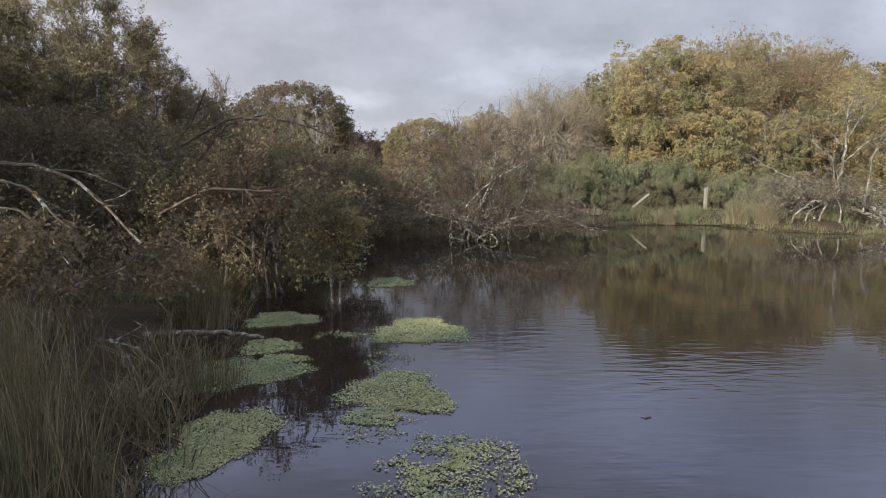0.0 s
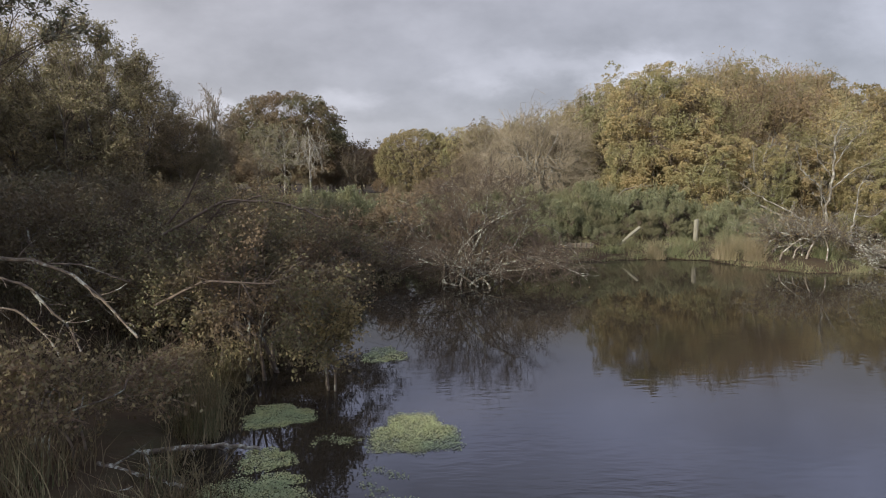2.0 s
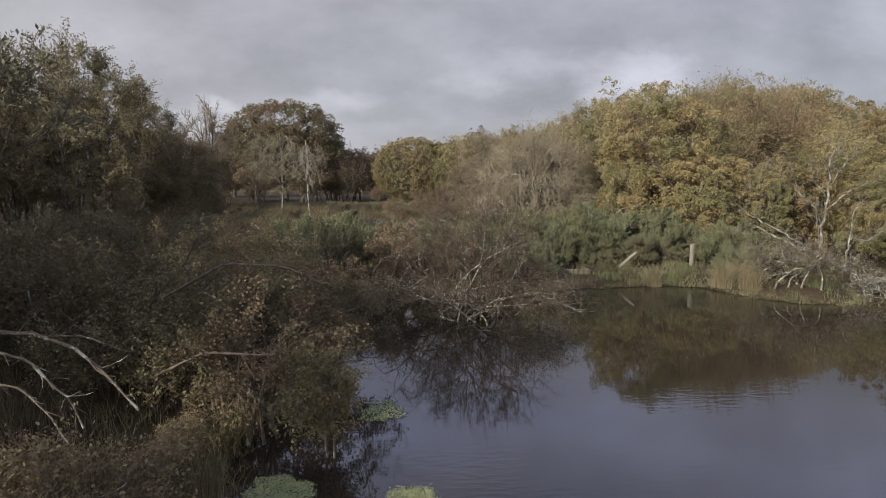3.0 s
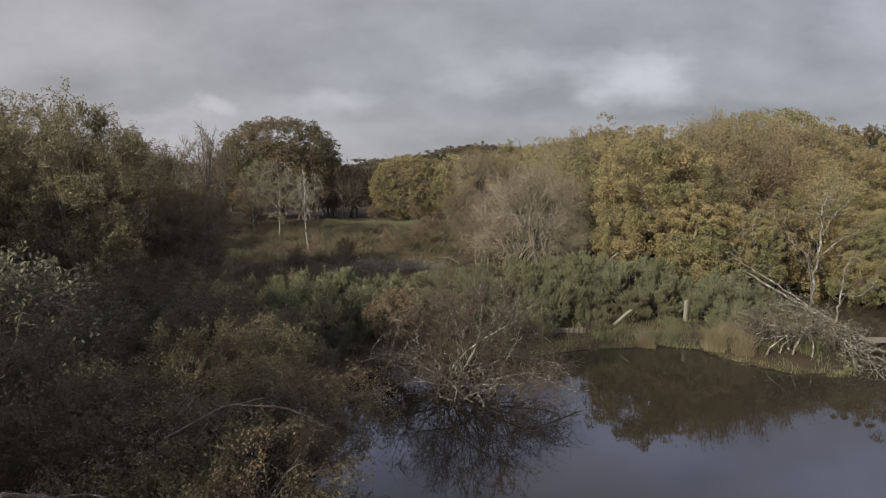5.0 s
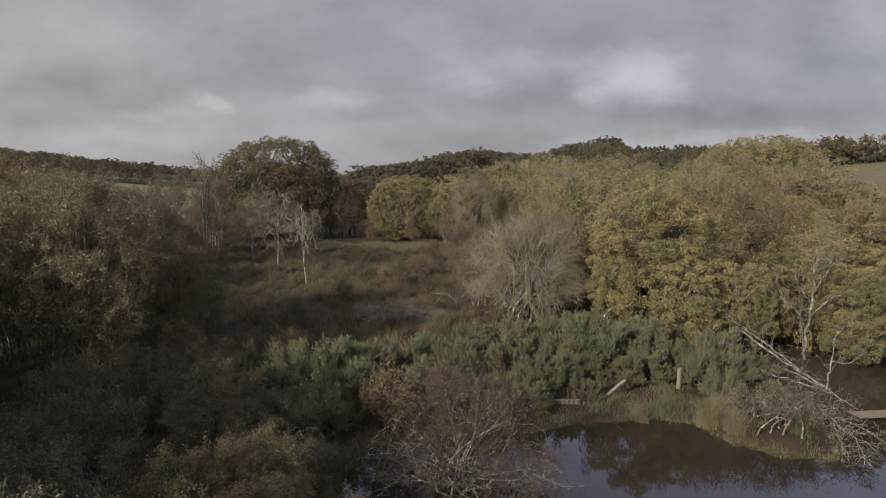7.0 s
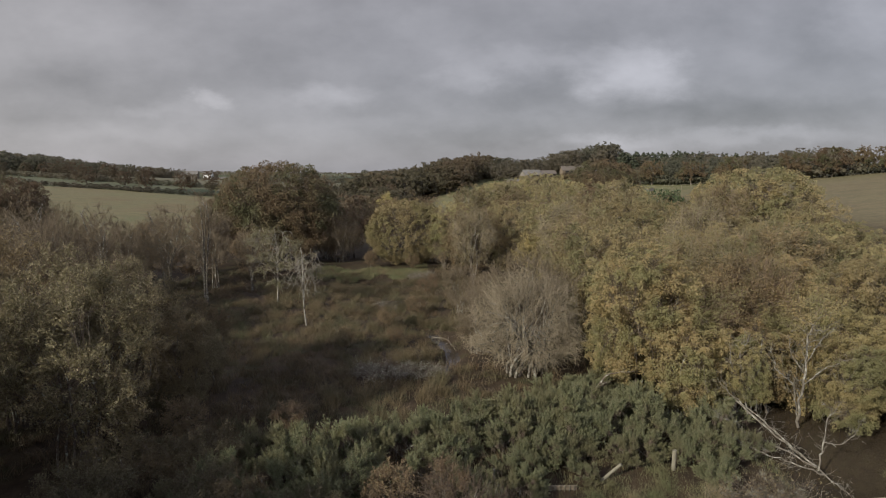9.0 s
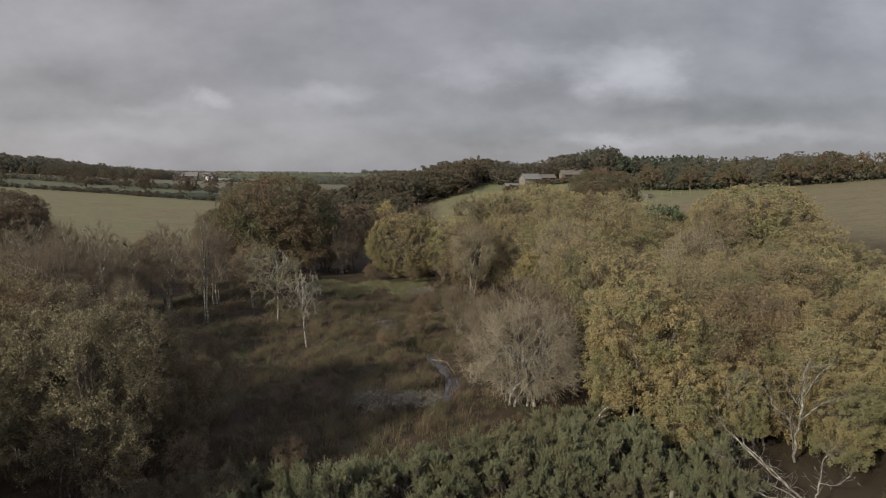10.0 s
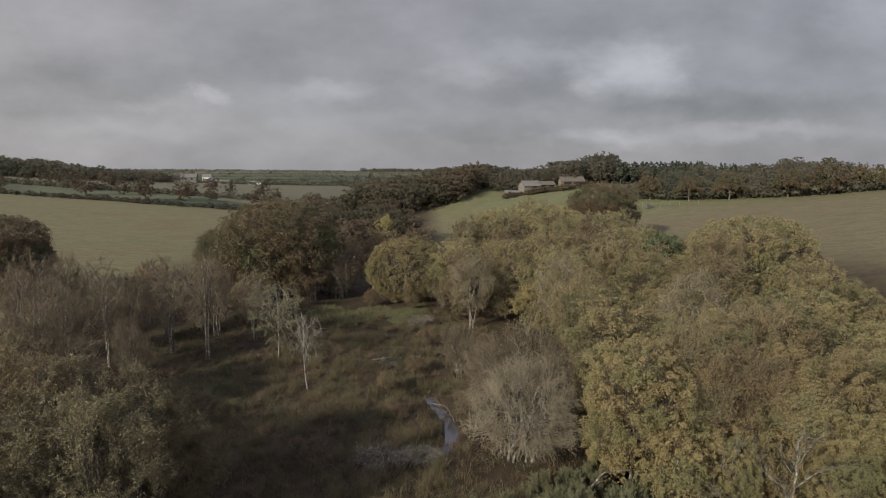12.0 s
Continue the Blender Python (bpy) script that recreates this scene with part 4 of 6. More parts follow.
red_twig = plant("willow_tree", grow(64, [(0, 0, 5.0, 3.0, 2.8, 3.4), (0, -0.4, 3.0, 2.6, 2.4, 2.2)], 9, (30, 260, 2300), 0.055, 0.7, 0.85, 17000, 0.085, 0.65, tri=True, rmin=0.008, hollow=0.4, up=0.9, top=0.6),
                 (BARK_PALE, TWIG_RED, L_GOLD), (17.6, 30.4), "half-bare willow with russet twigs and thin gold leaves", "tree", "autumn trees by the pond", WOODY)
again(gold, 21.0, 32.4, 140, 1.0)
skirt = plant("oak_bush", grow(61, [(0, 0, 2.5, 1.75, 1.6, 2.3), (0.3, -0.3, 1.3, 1.7, 1.6, 1.35)], 5, (20, 220, 900), 0.05, 0.5, 0.42, 30000, 0.075, 0.75, tri=True, rmin=0.006, hollow=0.5, floor=0.1, clump=(300, 0.22)),
              (BARK_GREY, TWIG, L_GOLD), (12.3, 27.0), "low gold-brown oak bush leafy to the ground on the far bank", "bush", "low oaks on the bank", BUSHY)
again(skirt, 14.2, 28.2, 250, 1.0)
again(skirt, 16.9, 28.4, 80, 1.05)
again(skirt, 19.8, 28.6, 170, 1.15)
again(skirt, 10.2, 31.2, 320, 0.9)
again(olive, 15.3, 27.3, 45, 0.48, label="thin olive sallow among the dead stems")
again(olive, 20.2, 26.2, 260, 0.6)
again(red_twig, 14.4, 29.4, 130, 0.85)
again(olive, 21.2, 28.0, 300, 0.72)
again(olive, 25.4, 27.6, 120, 0.8)
again(olive, 17.2, 34.2, 70, 1.0)
again(olive, 24.2, 24.4, 200, 0.82)
again(gold, 22.4, 28.6, 80, 0.66)
again(fawn, 19.6, 29.6, 60, 0.85)
again(olive, 27.6, 33.6, 190, 1.0)
again(fawn, 21.5, 35.4, 210, 1.05)

# trees on the rising ground behind, a thick grove: plainer ones the further they stand
def grove_tree(seed, name, env, stems, n, nl, leaf, mats, label, up=0.3, rmin=0.012):
    return plant(name, grow(seed, env, stems, n, 0.09, 0.4, 0.8, nl, leaf, 0.7, rmin=rmin, hollow=0.6, up=up, tri=True, clump=(520, 0.36) if nl > 15000 else None, shell=0.6), mats, (12.5, 37.0 + (seed - 26) * 5), label, "tree", "trees of the grove", WOODY)


E_DOME = [(0, 0, 5.0, 3.7, 3.6, 3.7), (-0.5, -0.8, 3.0, 3.4, 3.2, 2.5)]
E_TALL = [(0, 0, 5.4, 3.4, 3.2, 4.0)]
mid_kinds = [grove_tree(26, "oak_tree", E_DOME, 2, (16, 200, 500), 30000, 0.13, (BARK_GREY, TWIG, L_OAK), "gold and olive oak in the grove"),
             grove_tree(27, "sallow_tree", E_DOME, 3, (16, 200, 500), 28000, 0.13, (BARK_GREY, TWIG, L_OAK_GREEN), "olive-leaved sallow in the grove"),
             grove_tree(28, "willow_tree", E_TALL, 5, (20, 180, 1500), 13000, 0.11, (BARK_PALE, TWIG_RED, L_OAK), "half-bare russet-twigged willow in the grove", 0.9),
             grove_tree(29, "willow_tree", E_TALL, 5, (20, 180, 2000), 3500, 0.12, (BARK_GREY, TWIG_FAWN, L_OAK), "nearly bare fawn willow in the grove", 0.9)]
far_kinds = [grove_tree(30, "oak_tree", E_DOME, 1, (10, 150, 220), 18000, 0.15, (BARK, TWIG, L_OAK), "gold and olive oak in the grove", rmin=0.03),
             grove_tree(35, "oak_tree", E_DOME, 1, (10, 150, 220), 18000, 0.15, (BARK, TWIG, L_RUSSET), "russet oak in the grove", rmin=0.03),
             grove_tree(36, "sallow_tree", E_TALL, 3, (10, 110, 500), 7500, 0.18, (BARK_GREY, TWIG_FAWN, L_OAK_GREEN), "fawn and olive sallow in the grove", 0.7, 0.025)]
grove = np.random.default_rng(5)
# tops capped to fit the camera's skyline from 17.7 m: fall with distance, by bearing
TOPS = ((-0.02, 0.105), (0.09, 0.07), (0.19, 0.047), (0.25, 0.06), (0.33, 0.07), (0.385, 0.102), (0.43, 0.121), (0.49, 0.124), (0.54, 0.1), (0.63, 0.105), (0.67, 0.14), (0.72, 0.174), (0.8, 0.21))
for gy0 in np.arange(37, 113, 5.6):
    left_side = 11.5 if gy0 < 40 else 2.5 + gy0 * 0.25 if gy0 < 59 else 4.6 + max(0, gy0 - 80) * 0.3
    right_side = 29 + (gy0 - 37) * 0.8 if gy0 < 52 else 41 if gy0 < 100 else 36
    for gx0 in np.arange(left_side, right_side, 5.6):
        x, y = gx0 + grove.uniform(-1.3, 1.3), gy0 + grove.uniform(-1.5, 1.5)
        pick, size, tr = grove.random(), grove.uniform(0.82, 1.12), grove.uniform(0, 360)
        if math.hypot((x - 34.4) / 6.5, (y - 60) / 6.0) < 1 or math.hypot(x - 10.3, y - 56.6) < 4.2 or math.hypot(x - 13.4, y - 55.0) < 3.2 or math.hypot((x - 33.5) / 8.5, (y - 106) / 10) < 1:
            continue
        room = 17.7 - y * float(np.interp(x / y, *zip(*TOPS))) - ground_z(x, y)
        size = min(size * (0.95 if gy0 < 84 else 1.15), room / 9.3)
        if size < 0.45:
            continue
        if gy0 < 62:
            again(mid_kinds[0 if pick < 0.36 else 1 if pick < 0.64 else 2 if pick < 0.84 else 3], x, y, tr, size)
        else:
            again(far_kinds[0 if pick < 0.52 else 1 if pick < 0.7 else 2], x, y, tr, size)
oak = plant("oak_tree", grow(21, [(0, 0, 5.8, 6.8, 6.4, 3.9), (0, 0, 3.8, 7.6, 6.8, 3.2)], 1, (22, 420, 2000), 0.26, 0.1, 0.8, 60000, 0.165, 0.85, tri=True, rmin=0.012, hollow=0.82, top=0.5, lump=0.05, tip=0.95, clump=(1500, 0.4)),
            (BARK, TWIG, L_OAK), (34.4, 60.0), "broad domed oak in gold-green autumn leaf", "tree", "domed oaks", WOODY)
plant("sallow_tree", grow(22, [(0, 0, 4.0, 5.4, 5.0, 4.2)], 6, (20, 300, 900), 0.08, 0.8, 0.5, 60000, 0.13, 0.8, tri=True, rmin=0.01, hollow=0.86, floor=0.3, lump=0.03, clump=(1300, 0.3)),
      (BARK, TWIG, L_ROUND), (-2.4, 74.5), "round gold-leaved sallow at the marsh's far side", "tree", "", WOODY)
brown_oak = plant("oak_tree", grow(23, [(0, 0, 8.0, 7.9, 7.2, 5.0), (-1, 0, 6.0, 8.1, 7.2, 4.2), (1, 0, 5.6, 7.9, 7.2, 3.8)], 1, (28, 620, 2800), 0.34, 0.1, 0.75, 95000, 0.18, 0.85, tri=True, rmin=0.014, hollow=0.82, top=0.5, lump=0.035, tip=0.97, clump=(2600, 0.5)),
                  (BARK, TWIG, L_BROWNOAK), (-19.4, 77.5), "broad old domed oak with dark olive-brown leaves", "tree", "domed oaks", WOODY)
again(brown_oak, 33.5, 111.0, 200, 0.88, label="domed russet oak on the rise below the farm")
again(brown_oak, -52.0, 73.0, 130, 0.78)
again(brown_oak, -31.0, 92.0, 60, 0.6)
orange = plant("hawthorn", grow(24, [(0, 0, 3.6, 2.2, 2.0, 2.0)], 2, (12, 80, 700), 0.09, 0.2, 0.6, 9000, 0.12, 0.65, tri=True, rmin=0.008),
               (BARK_PALE, TWIG, L_YELLOW), (10.3, 57.0), "small tree in bright yellow-orange leaf with pale limbs", "tree", "", WOODY)

holly = plant("holly_bush", grow(40, [(0, 0, 1.9, 1.9, 1.8, 1.9), (0.4, 0, 1.2, 2.0, 1.8, 1.2)], 4, (12, 110, 420), 0.06, 0.4, 0.5, 15000, 0.11, 0.7, tri=True, rmin=0.01, hollow=0.6),
              (BARK, TWIG, L_DARK), (13.4, 55.4), "dark evergreen bush at the edge of the grove", "bush", "evergreen bushes", BUSHY)
again(holly, 26.0, 65.0, 100, 2.3)
again(holly, 12.6, 31.6, 40, 0.9)
again(holly, 31.0, 47.0, 200, 1.5)
again(orange, -8.5, 118.0, 80, 1.35, label="round tree in orange leaf down the valley")

# birches and bare saplings along the marsh
def birch(seed, h, r, nl, mats, at, label, name="birch_tree", stems=1, n=(26, 150, 1300), rmin=0.014):
    return plant(name, grow(seed, [(0, 0, h * 0.6, r, r, h * 0.4)], stems, n, 0.04 + h * 0.004, 0.25, 0.55, nl, 0.08, 0.6, tri=True, rmin=rmin, hollow=0.4, top=0.9, up=0.6, start=(0.22, 0.92), wander=0.1, f1=0.5, f2=0.6),
                 mats, at, label, "tree", "birches in the marsh", WOODY)


birch(31, 6.6, 2.0, 260, (BARK_BIRCH, TWIG_BIRCH, L_BIRCH), (-9.3, 44.3), "slender white-stemmed birch almost bare in the marsh", n=(24, 60, 150), rmin=0.017)
birch(32, 7.4, 3.2, 13000, (BARK_BIRCH, TWIG_BIRCH, L_BIRCH), (-13.2, 50.6), "white-stemmed birch with pale olive leaves in the marsh", n=(26, 90, 300), rmin=0.017)
sap = birch(33, 10.2, 3.0, 700, (BARK_PALE, TWIG_DUN, L_RUSSET), (-19.5, 51.6), "tall bare birch with fawn twigs at the marsh edge", stems=3, n=(30, 200, 1500), rmin=0.016)
for x, y, tr, sc in ((-23.5, 53.5, 60, 0.86), (-27.5, 50.0, 170, 0.82), (-30.0, 54.5, 250, 0.9), (-34.0, 49.0, 20, 0.85), (-37.0, 55.0, 110, 0.95), (-26.0, 58.0, 310, 0.85), (-42.0, 53.0, 200, 0.9), (-17.2, 57.5, 100, 0.7)):
    again(sap, x, y, tr, sc)
rus = plant("thorn_bush", grow(34, [(0, 0, 2.6, 2.6, 2.4, 2.2)], 5, (14, 90, 500), 0.05, 0.5, 0.7, 4500, 0.15, 0.6, tri=True, rmin=0.008, hollow=0.4),
            (BARK, TWIG_RED, L_RUSSET), (-24.5, 61.5), "russet half-bare thorn bush by the field", "bush", "thorn bushes", BUSHY)
for x, y, tr, sc in ((-19.5, 66.0, 40, 1.2), (-30.5, 63.5, 90, 1.3), (-36.5, 64.0, 200, 1.2), (-43.0, 62.0, 300, 1.3), (-14.5, 74.0, 10, 1.2), (-10.5, 80.0, 150, 1.6), (-26.5, 72.0, 250, 1.3), (-31.5, 43.0, 70, 1.1), (-6.5, 88.0, 33, 1.7), (-34.5, 74.0, 120, 1.2), (-1.5, 92.0, 77, 1.7)):
    again(rus, x, y, tr, sc)
for x, y, tr, sc in ((-22.5, 74.0, 35, 1.1), (-16.2, 73.2, 160, 1.0), (-26.5, 76.0, 270, 1.3), (-12.8, 78.0, 110, 1.15)):
    again(rus, x, y, tr, sc, label="russet half-bare bush under the old oak")
again(rus, -6.8, 71.5, 90, 0.5)
again(rus, -1.6, 69.0, 10, 0.42)
again(bare, 2.2, 69.5, 140, 0.6, label="bare grey-twigged willow by the green verge")
again(bare, -11.2, 76.0, 70, 0.95, label="bare grey-twigged willow by the green verge")
again(bare, -14.0, 80.5, 170, 1.0, label="bare grey-twigged willow by the green verge")

thin = plant("birch_tree", grow(62, [(0, 0, 4.6, 2.3, 2.2, 3.2), (0, 0, 3.0, 2.0, 1.9, 2.2)], 6, (26, 200, 1500), 0.04, 0.5, 0.8, 900, 0.1, 0.6, tri=True, rmin=0.012, hollow=0.3, top=0.85, up=1.4, wander=0.09, arch=0.1, f1=0.55, f2=0.55),
             (BARK_GREY, TWIG_DUN, L_RUSSET), (-24.8, 49.0), "bare upright birch with a fan of dun twigs by the field", "tree", "birches in the marsh", WOODY)
for x, y, tr, sc in ((-24.0, 46.5, 15, 0.8), (-28.5, 45.5, 95, 0.95), (-33.0, 51.0, 180, 1.05), (-38.5, 47.5, 260, 1.1), (-28.0, 56.0, 340, 1.0), (-36.5, 59.5, 45, 1.1), (-21.5, 59.0, 130, 0.9), (-43.5, 57.0, 220, 1.15), (-47.0, 51.0, 300, 1.1), (-32.0, 38.0, 200, 0.9), (-22.0, 36.5, 215, 0.95), (-26.5, 39.5, 125, 1.0), (-27.0, 33.5, 20, 1.1), (-21.0, 41.5, 300, 0.7)):
    again(thin, x, y, tr, sc * (0.92 + 0.3 * math.sin(x * 1.7) ** 2))

again(rus, -1.3, 19.0, 55, 0.48, label="low russet bush on the pond's far bank")
again(rus, 0.7, 19.9, 155, 0.4, label="low russet bush on the pond's far bank")
for x, y, tr, sc in ((-3.0, 43.5, 60, 0.4), (-5.4, 37.5, 130, 0.36), (-1.0, 47.0, 200, 0.42), (-7.6, 33.0, 280, 0.34), (0.2, 54.0, 20, 0.5), (-2.2, 39.0, 310, 0.3)):
    again(rus, x, y, tr, sc, label="low brown bush in the marsh")
again(rus, -10.5, 24.5, 255, 0.5, label="low brown bush in the marsh")
again(rus, -6.2, 25.5, 15, 0.38, label="low brown bush in the marsh")

# ---- the dead wood ----
def deadwood(name, seed, limbs, label, mat, group=""):
    """Bare crooked limbs, the first of them the trunk, each with its own spray of side twigs: (points, radius, twigs, reach)."""
    rng = np.random.default_rng(seed)
    root = new(name)
    o = np.array([limbs[0][0][0][0], limbs[0][0][0][1], 0.0])
    root.location = o
    for k, (pts, r, n_twig, reach) in enumerate(limbs):
        p = np.array(pts, float) - o
        s = np.linspace(0, 1, len(p))
        t = np.linspace(0, 1, 18)
        q = np.stack([np.interp(t, s, p[:, i]) for i in range(3)], 1)
        q[1:-1] = (q[:-2] + 2 * q[1:-1] + q[2:]) / 4
        q[1:-1] += rng.normal(size=(16, 3)) * r * 0.5
        r = r * 0.72
        rad = r * np.linspace(1, 0.35, 18) * rng.uniform(0.88, 1.12, 18)
        limb = child("trunk" if k == 0 else "limb", mesh_of("limb", *tubes(q[None], rad[None], 8), mat, True), root)
        n_twig = n_twig * 2
        if n_twig:
            i = rng.integers(4, 18, n_twig)
            tan = unit(q[np.minimum(i + 1, 17)] - q[i - 1])
            d = unit(tan * 0.7 + rng.normal(size=(n_twig, 3)) * np.array([0.8, 0.8, 0.6]) + np.array([0, 0, 0.15])) * (reach * rng.uniform(0.3, 1, n_twig))[:, None]
            bend = rng.normal(size=(n_twig, 3)) * reach * 0.1
            P = np.stack([q[i], q[i] + d * 0.35 + bend, q[i] + d * 0.7 + bend * 0.6, q[i] + d], 1)
            R = np.maximum(r * 0.24, 0.006) * np.array([1, 0.7, 0.5, 0.3])[None] * rng.uniform(0.6, 1.1, (n_twig, 1))
            j = np.repeat(np.arange(n_twig), 3)
            m = len(j)
            a, b = along(P, j, rng.uniform(0.35, 1, m))
            e = unit(b + rng.normal(size=(m, 3)) * 0.7) * reach * rng.uniform(0.1, 0.32, (m, 1))
            P2 = np.stack([a, a + e * 0.5 + rng.normal(size=(m, 3)) * 0.02, a + e], 1)
            R2 = np.tile(np.array([0.006, 0.005, 0.003]), (m, 1))
            tagged(child("twig_spray", mesh_of("twig_spray", *join([tubes(P, R, 5), tubes(P2, R2, 3)]), mat, True), limb), kind="stuff")
    return tagged(root, label, "tree", group)


deadwood("dead_tree", 41, [([(17.7, 26.2, 0.1), (17.6, 26.2, 1.2), (17.75, 26.2, 2.4), (17.95, 26.3, 3.4), (17.9, 26.3, 4.4), (18.0, 26.2, 5.1)], 0.1, 16, 1.3),
                           ([(17.75, 26.2, 2.2), (18.5, 26.0, 3.0), (19.3, 25.8, 3.5), (19.9, 25.7, 3.6)], 0.045, 12, 0.9),
                           ([(17.9, 26.3, 3.2), (18.6, 26.5, 4.2), (19.2, 26.5, 4.8)], 0.04, 10, 0.8),
                           ([(17.65, 26.2, 1.5), (17.0, 26.0, 2.5), (16.3, 26.0, 3.0), (15.8, 25.8, 4.2)], 0.05, 12, 1.0),
                           ([(17.8, 26.2, 2.8), (17.2, 26.4, 3.6), (17.0, 26.4, 4.6)], 0.035, 8, 0.8),
                           ([(17.6, 26.2, 0.6), (17.3, 26.0, 1.6), (17.1, 25.9, 2.6)], 0.05, 8, 0.8)],
         "bleached dead tree with crooked forked limbs standing in the pool", BARK_PALE, "dead trees")
deadwood("dead_tree", 45, [([(15.6, 26.8, 0.2), (15.2, 26.8, 2.0), (14.9, 26.7, 3.6), (15.3, 26.6, 4.6)], 0.07, 14, 1.0),
                           ([(15.3, 26.8, 1.4), (15.9, 26.6, 3.0), (15.8, 26.5, 4.2)], 0.045, 10, 0.9),
                           ([(15.25, 26.8, 1.8), (14.5, 26.6, 3.0), (14.2, 26.4, 4.2)], 0.04, 10, 0.8)],
         "grey half-dead tree with upright forked stems over the pool", BARK_PALE, "dead trees")
deadwood("dead_tree", 42, [([(14.5, 26.2, 1.55), (15.0, 24.6, 1.0), (15.5, 22.8, 0.55), (15.9, 21.3, 0.15), (16.1, 20.6, 0.0)], 0.075, 22, 1.0),
                           ([(15.6, 22.4, 0.45), (15.0, 23.9, 1.15), (14.2, 25.2, 1.85), (13.7, 26.0, 2.4)], 0.055, 20, 1.0),
                           ([(15.7, 22.0, 0.35), (14.8, 22.9, 0.75), (13.8, 23.8, 1.05), (12.9, 24.6, 1.5)], 0.055, 20, 1.0),
                           ([(15.8, 21.6, 0.25), (14.8, 22.0, 0.5), (13.7, 22.5, 0.75), (12.8, 22.9, 1.2)], 0.05, 20, 0.9),
                           ([(15.7, 21.8, 0.3), (16.0, 22.1, 1.3), (16.0, 22.0, 2.4), (16.3, 21.9, 2.9)], 0.05, 12, 0.7),
                           ([(16.0, 22.1, 1.35), (16.6, 22.0, 1.3), (17.1, 22.0, 1.6), (17.4, 22.0, 2.2)], 0.035, 10, 0.6)],
         "bleached dead tree fallen from the bank, its pale stems fanned across", BARK_PALE, "dead trees")
deadwood("dead_tree", 46, [([(11.2, 19.1, 0.98), (12.4, 19.0, 0.92), (13.4, 18.6, 0.75), (13.5, 17.4, 0.45), (13.3, 16.3, 0.05)], 0.07, 34, 1.0),
                           ([(12.8, 18.8, 0.85), (14.0, 18.2, 0.6), (14.6, 17.2, 0.3), (14.4, 16.2, 0.0)], 0.04, 26, 0.8),
                           ([(13.4, 18.2, 0.65), (12.9, 17.2, 0.5), (12.7, 16.5, 0.15)], 0.03, 20, 0.6)],
         "lichened dead tree lying over brushwood with its crown in the pond", BARK_LICHEN, "dead trees")
plant("brushwood", grow(43, [(0, 0, 0.75, 2.1, 1.4, 0.95), (1.2, -0.3, 0.6, 1.4, 1.1, 0.8)], 14, (34, 200, 1500), 0.03, 1.0, 0.4, 2600, 0.06, 0.5, rmin=0.005, hollow=0.2, floor=-0.05, arch=0.45, wander=0.22),
      (BARK_GREY, TWIG_WILLOW, L_SALLOW), (11.6, 18.6), "grey tangle of dead brushwood at the water's edge", "brushwood", "", BUSHY)

# ---- rushes, grass and floating weed ----
def rush(seed, at, n, h, r, mat, label, lean=0.4, width=0.0062, name="rush_clump"):
    rng = np.random.default_rng(seed)
    root = new(name)
    for k in range(5):
        m = n // 5
        c = 0.55 * r * np.array([math.cos(k * 1.257), math.sin(k * 1.257)]) * (k > 0)
        a, q = rng.uniform(0, 6.28, m), 0.6 * r * np.sqrt(rng.uniform(0, 1, m))
        base = np.stack([c[0] + q * np.cos(a), c[1] + q * np.sin(a), np.full(m, -0.05)], 1)
        d = np.hypot(base[:, 0], base[:, 1]) / r
        child("tuft", mesh_of("tuft", *blades(rng, base, h * (1.1 - 0.45 * d ** 2), lean * (0.6 + 0.9 * d), width, 5), mat), root)
    root.matrix_basis = pose(at[0], at[1], max(ground_z(*at), -0.02))
    return tagged(root, label, "rushes", "rush clumps")


rush(51, (-2.25, 2.9), 800, 0.84, 0.4, G_RUSH, "tall green and straw rush clump at the pond's edge", 0.24, 0.009)
rush(52, (-2.85, 3.5), 800, 0.72, 0.5, G_RUSH, "tall green and straw rush clump at the pond's edge", 0.26, 0.009)
rush(53, (-1.85, 2.5), 620, 0.82, 0.3, G_RUSH, "tall green and straw rush clump at the pond's edge", 0.22, 0.0085)
rush(57, (-2.55, 2.3), 600, 0.8, 0.4, G_RUSH, "tall green and straw rush clump at the pond's edge", 0.24, 0.0085)
rush(54, (-2.6, 6.3), 420, 0.85, 0.26, G_RUSH, "dark green rush clump in the shallows", 0.22, 0.011)
rush(55, (-1.85, 4.55), 230, 0.45, 0.3, G_RUSH, "short thin rush clump among floating weed", 0.2, 0.008)
rush(56, (-3.5, 4.7), 380, 0.6, 0.45, G_RUSH, "green and brown rush clump on the bank", 0.5, 0.01)
for i, (x, y, n, h, r, mt) in enumerate([(7.6, 19.9, 700, 0.75, 0.35, G_STRAW), (9.7, 19.2, 900, 0.95, 0.4, G_STRAW), (10.3, 18.5, 700, 0.85, 0.35, G_STRAW), (8.5, 20.3, 500, 0.45, 0.5, G_GREEN), (9.0, 20.8, 500, 0.4, 0.5, G_GREEN),
                                         (6.3, 20.4, 400, 0.4, 0.45, G_GREEN), (12.3, 18.2, 600, 0.7, 0.35, G_GREEN), (9.3, 21.6, 500, 0.4, 0.6, G_GREEN), (10.8, 20.2, 600, 0.6, 0.6, G_STRAW), (7.0, 20.8, 400, 0.5, 0.4, G_GREEN)]):
    rush(60 + i, (x, y), n, h, r, mt, "pale straw rush clump on the far bank" if mt is G_STRAW else "low green grass clump on the far bank", 0.75, 0.011)


for i, (x, y) in enumerate([(18.9, 21.6), (19.9, 22.6), (18.4, 20.4), (20.8, 21.2)]):
    rush(75 + i, (x, y), 420, 0.6, 0.55, G_GREEN, "low green sedge clump standing in the brown pool", 0.9, 0.014)


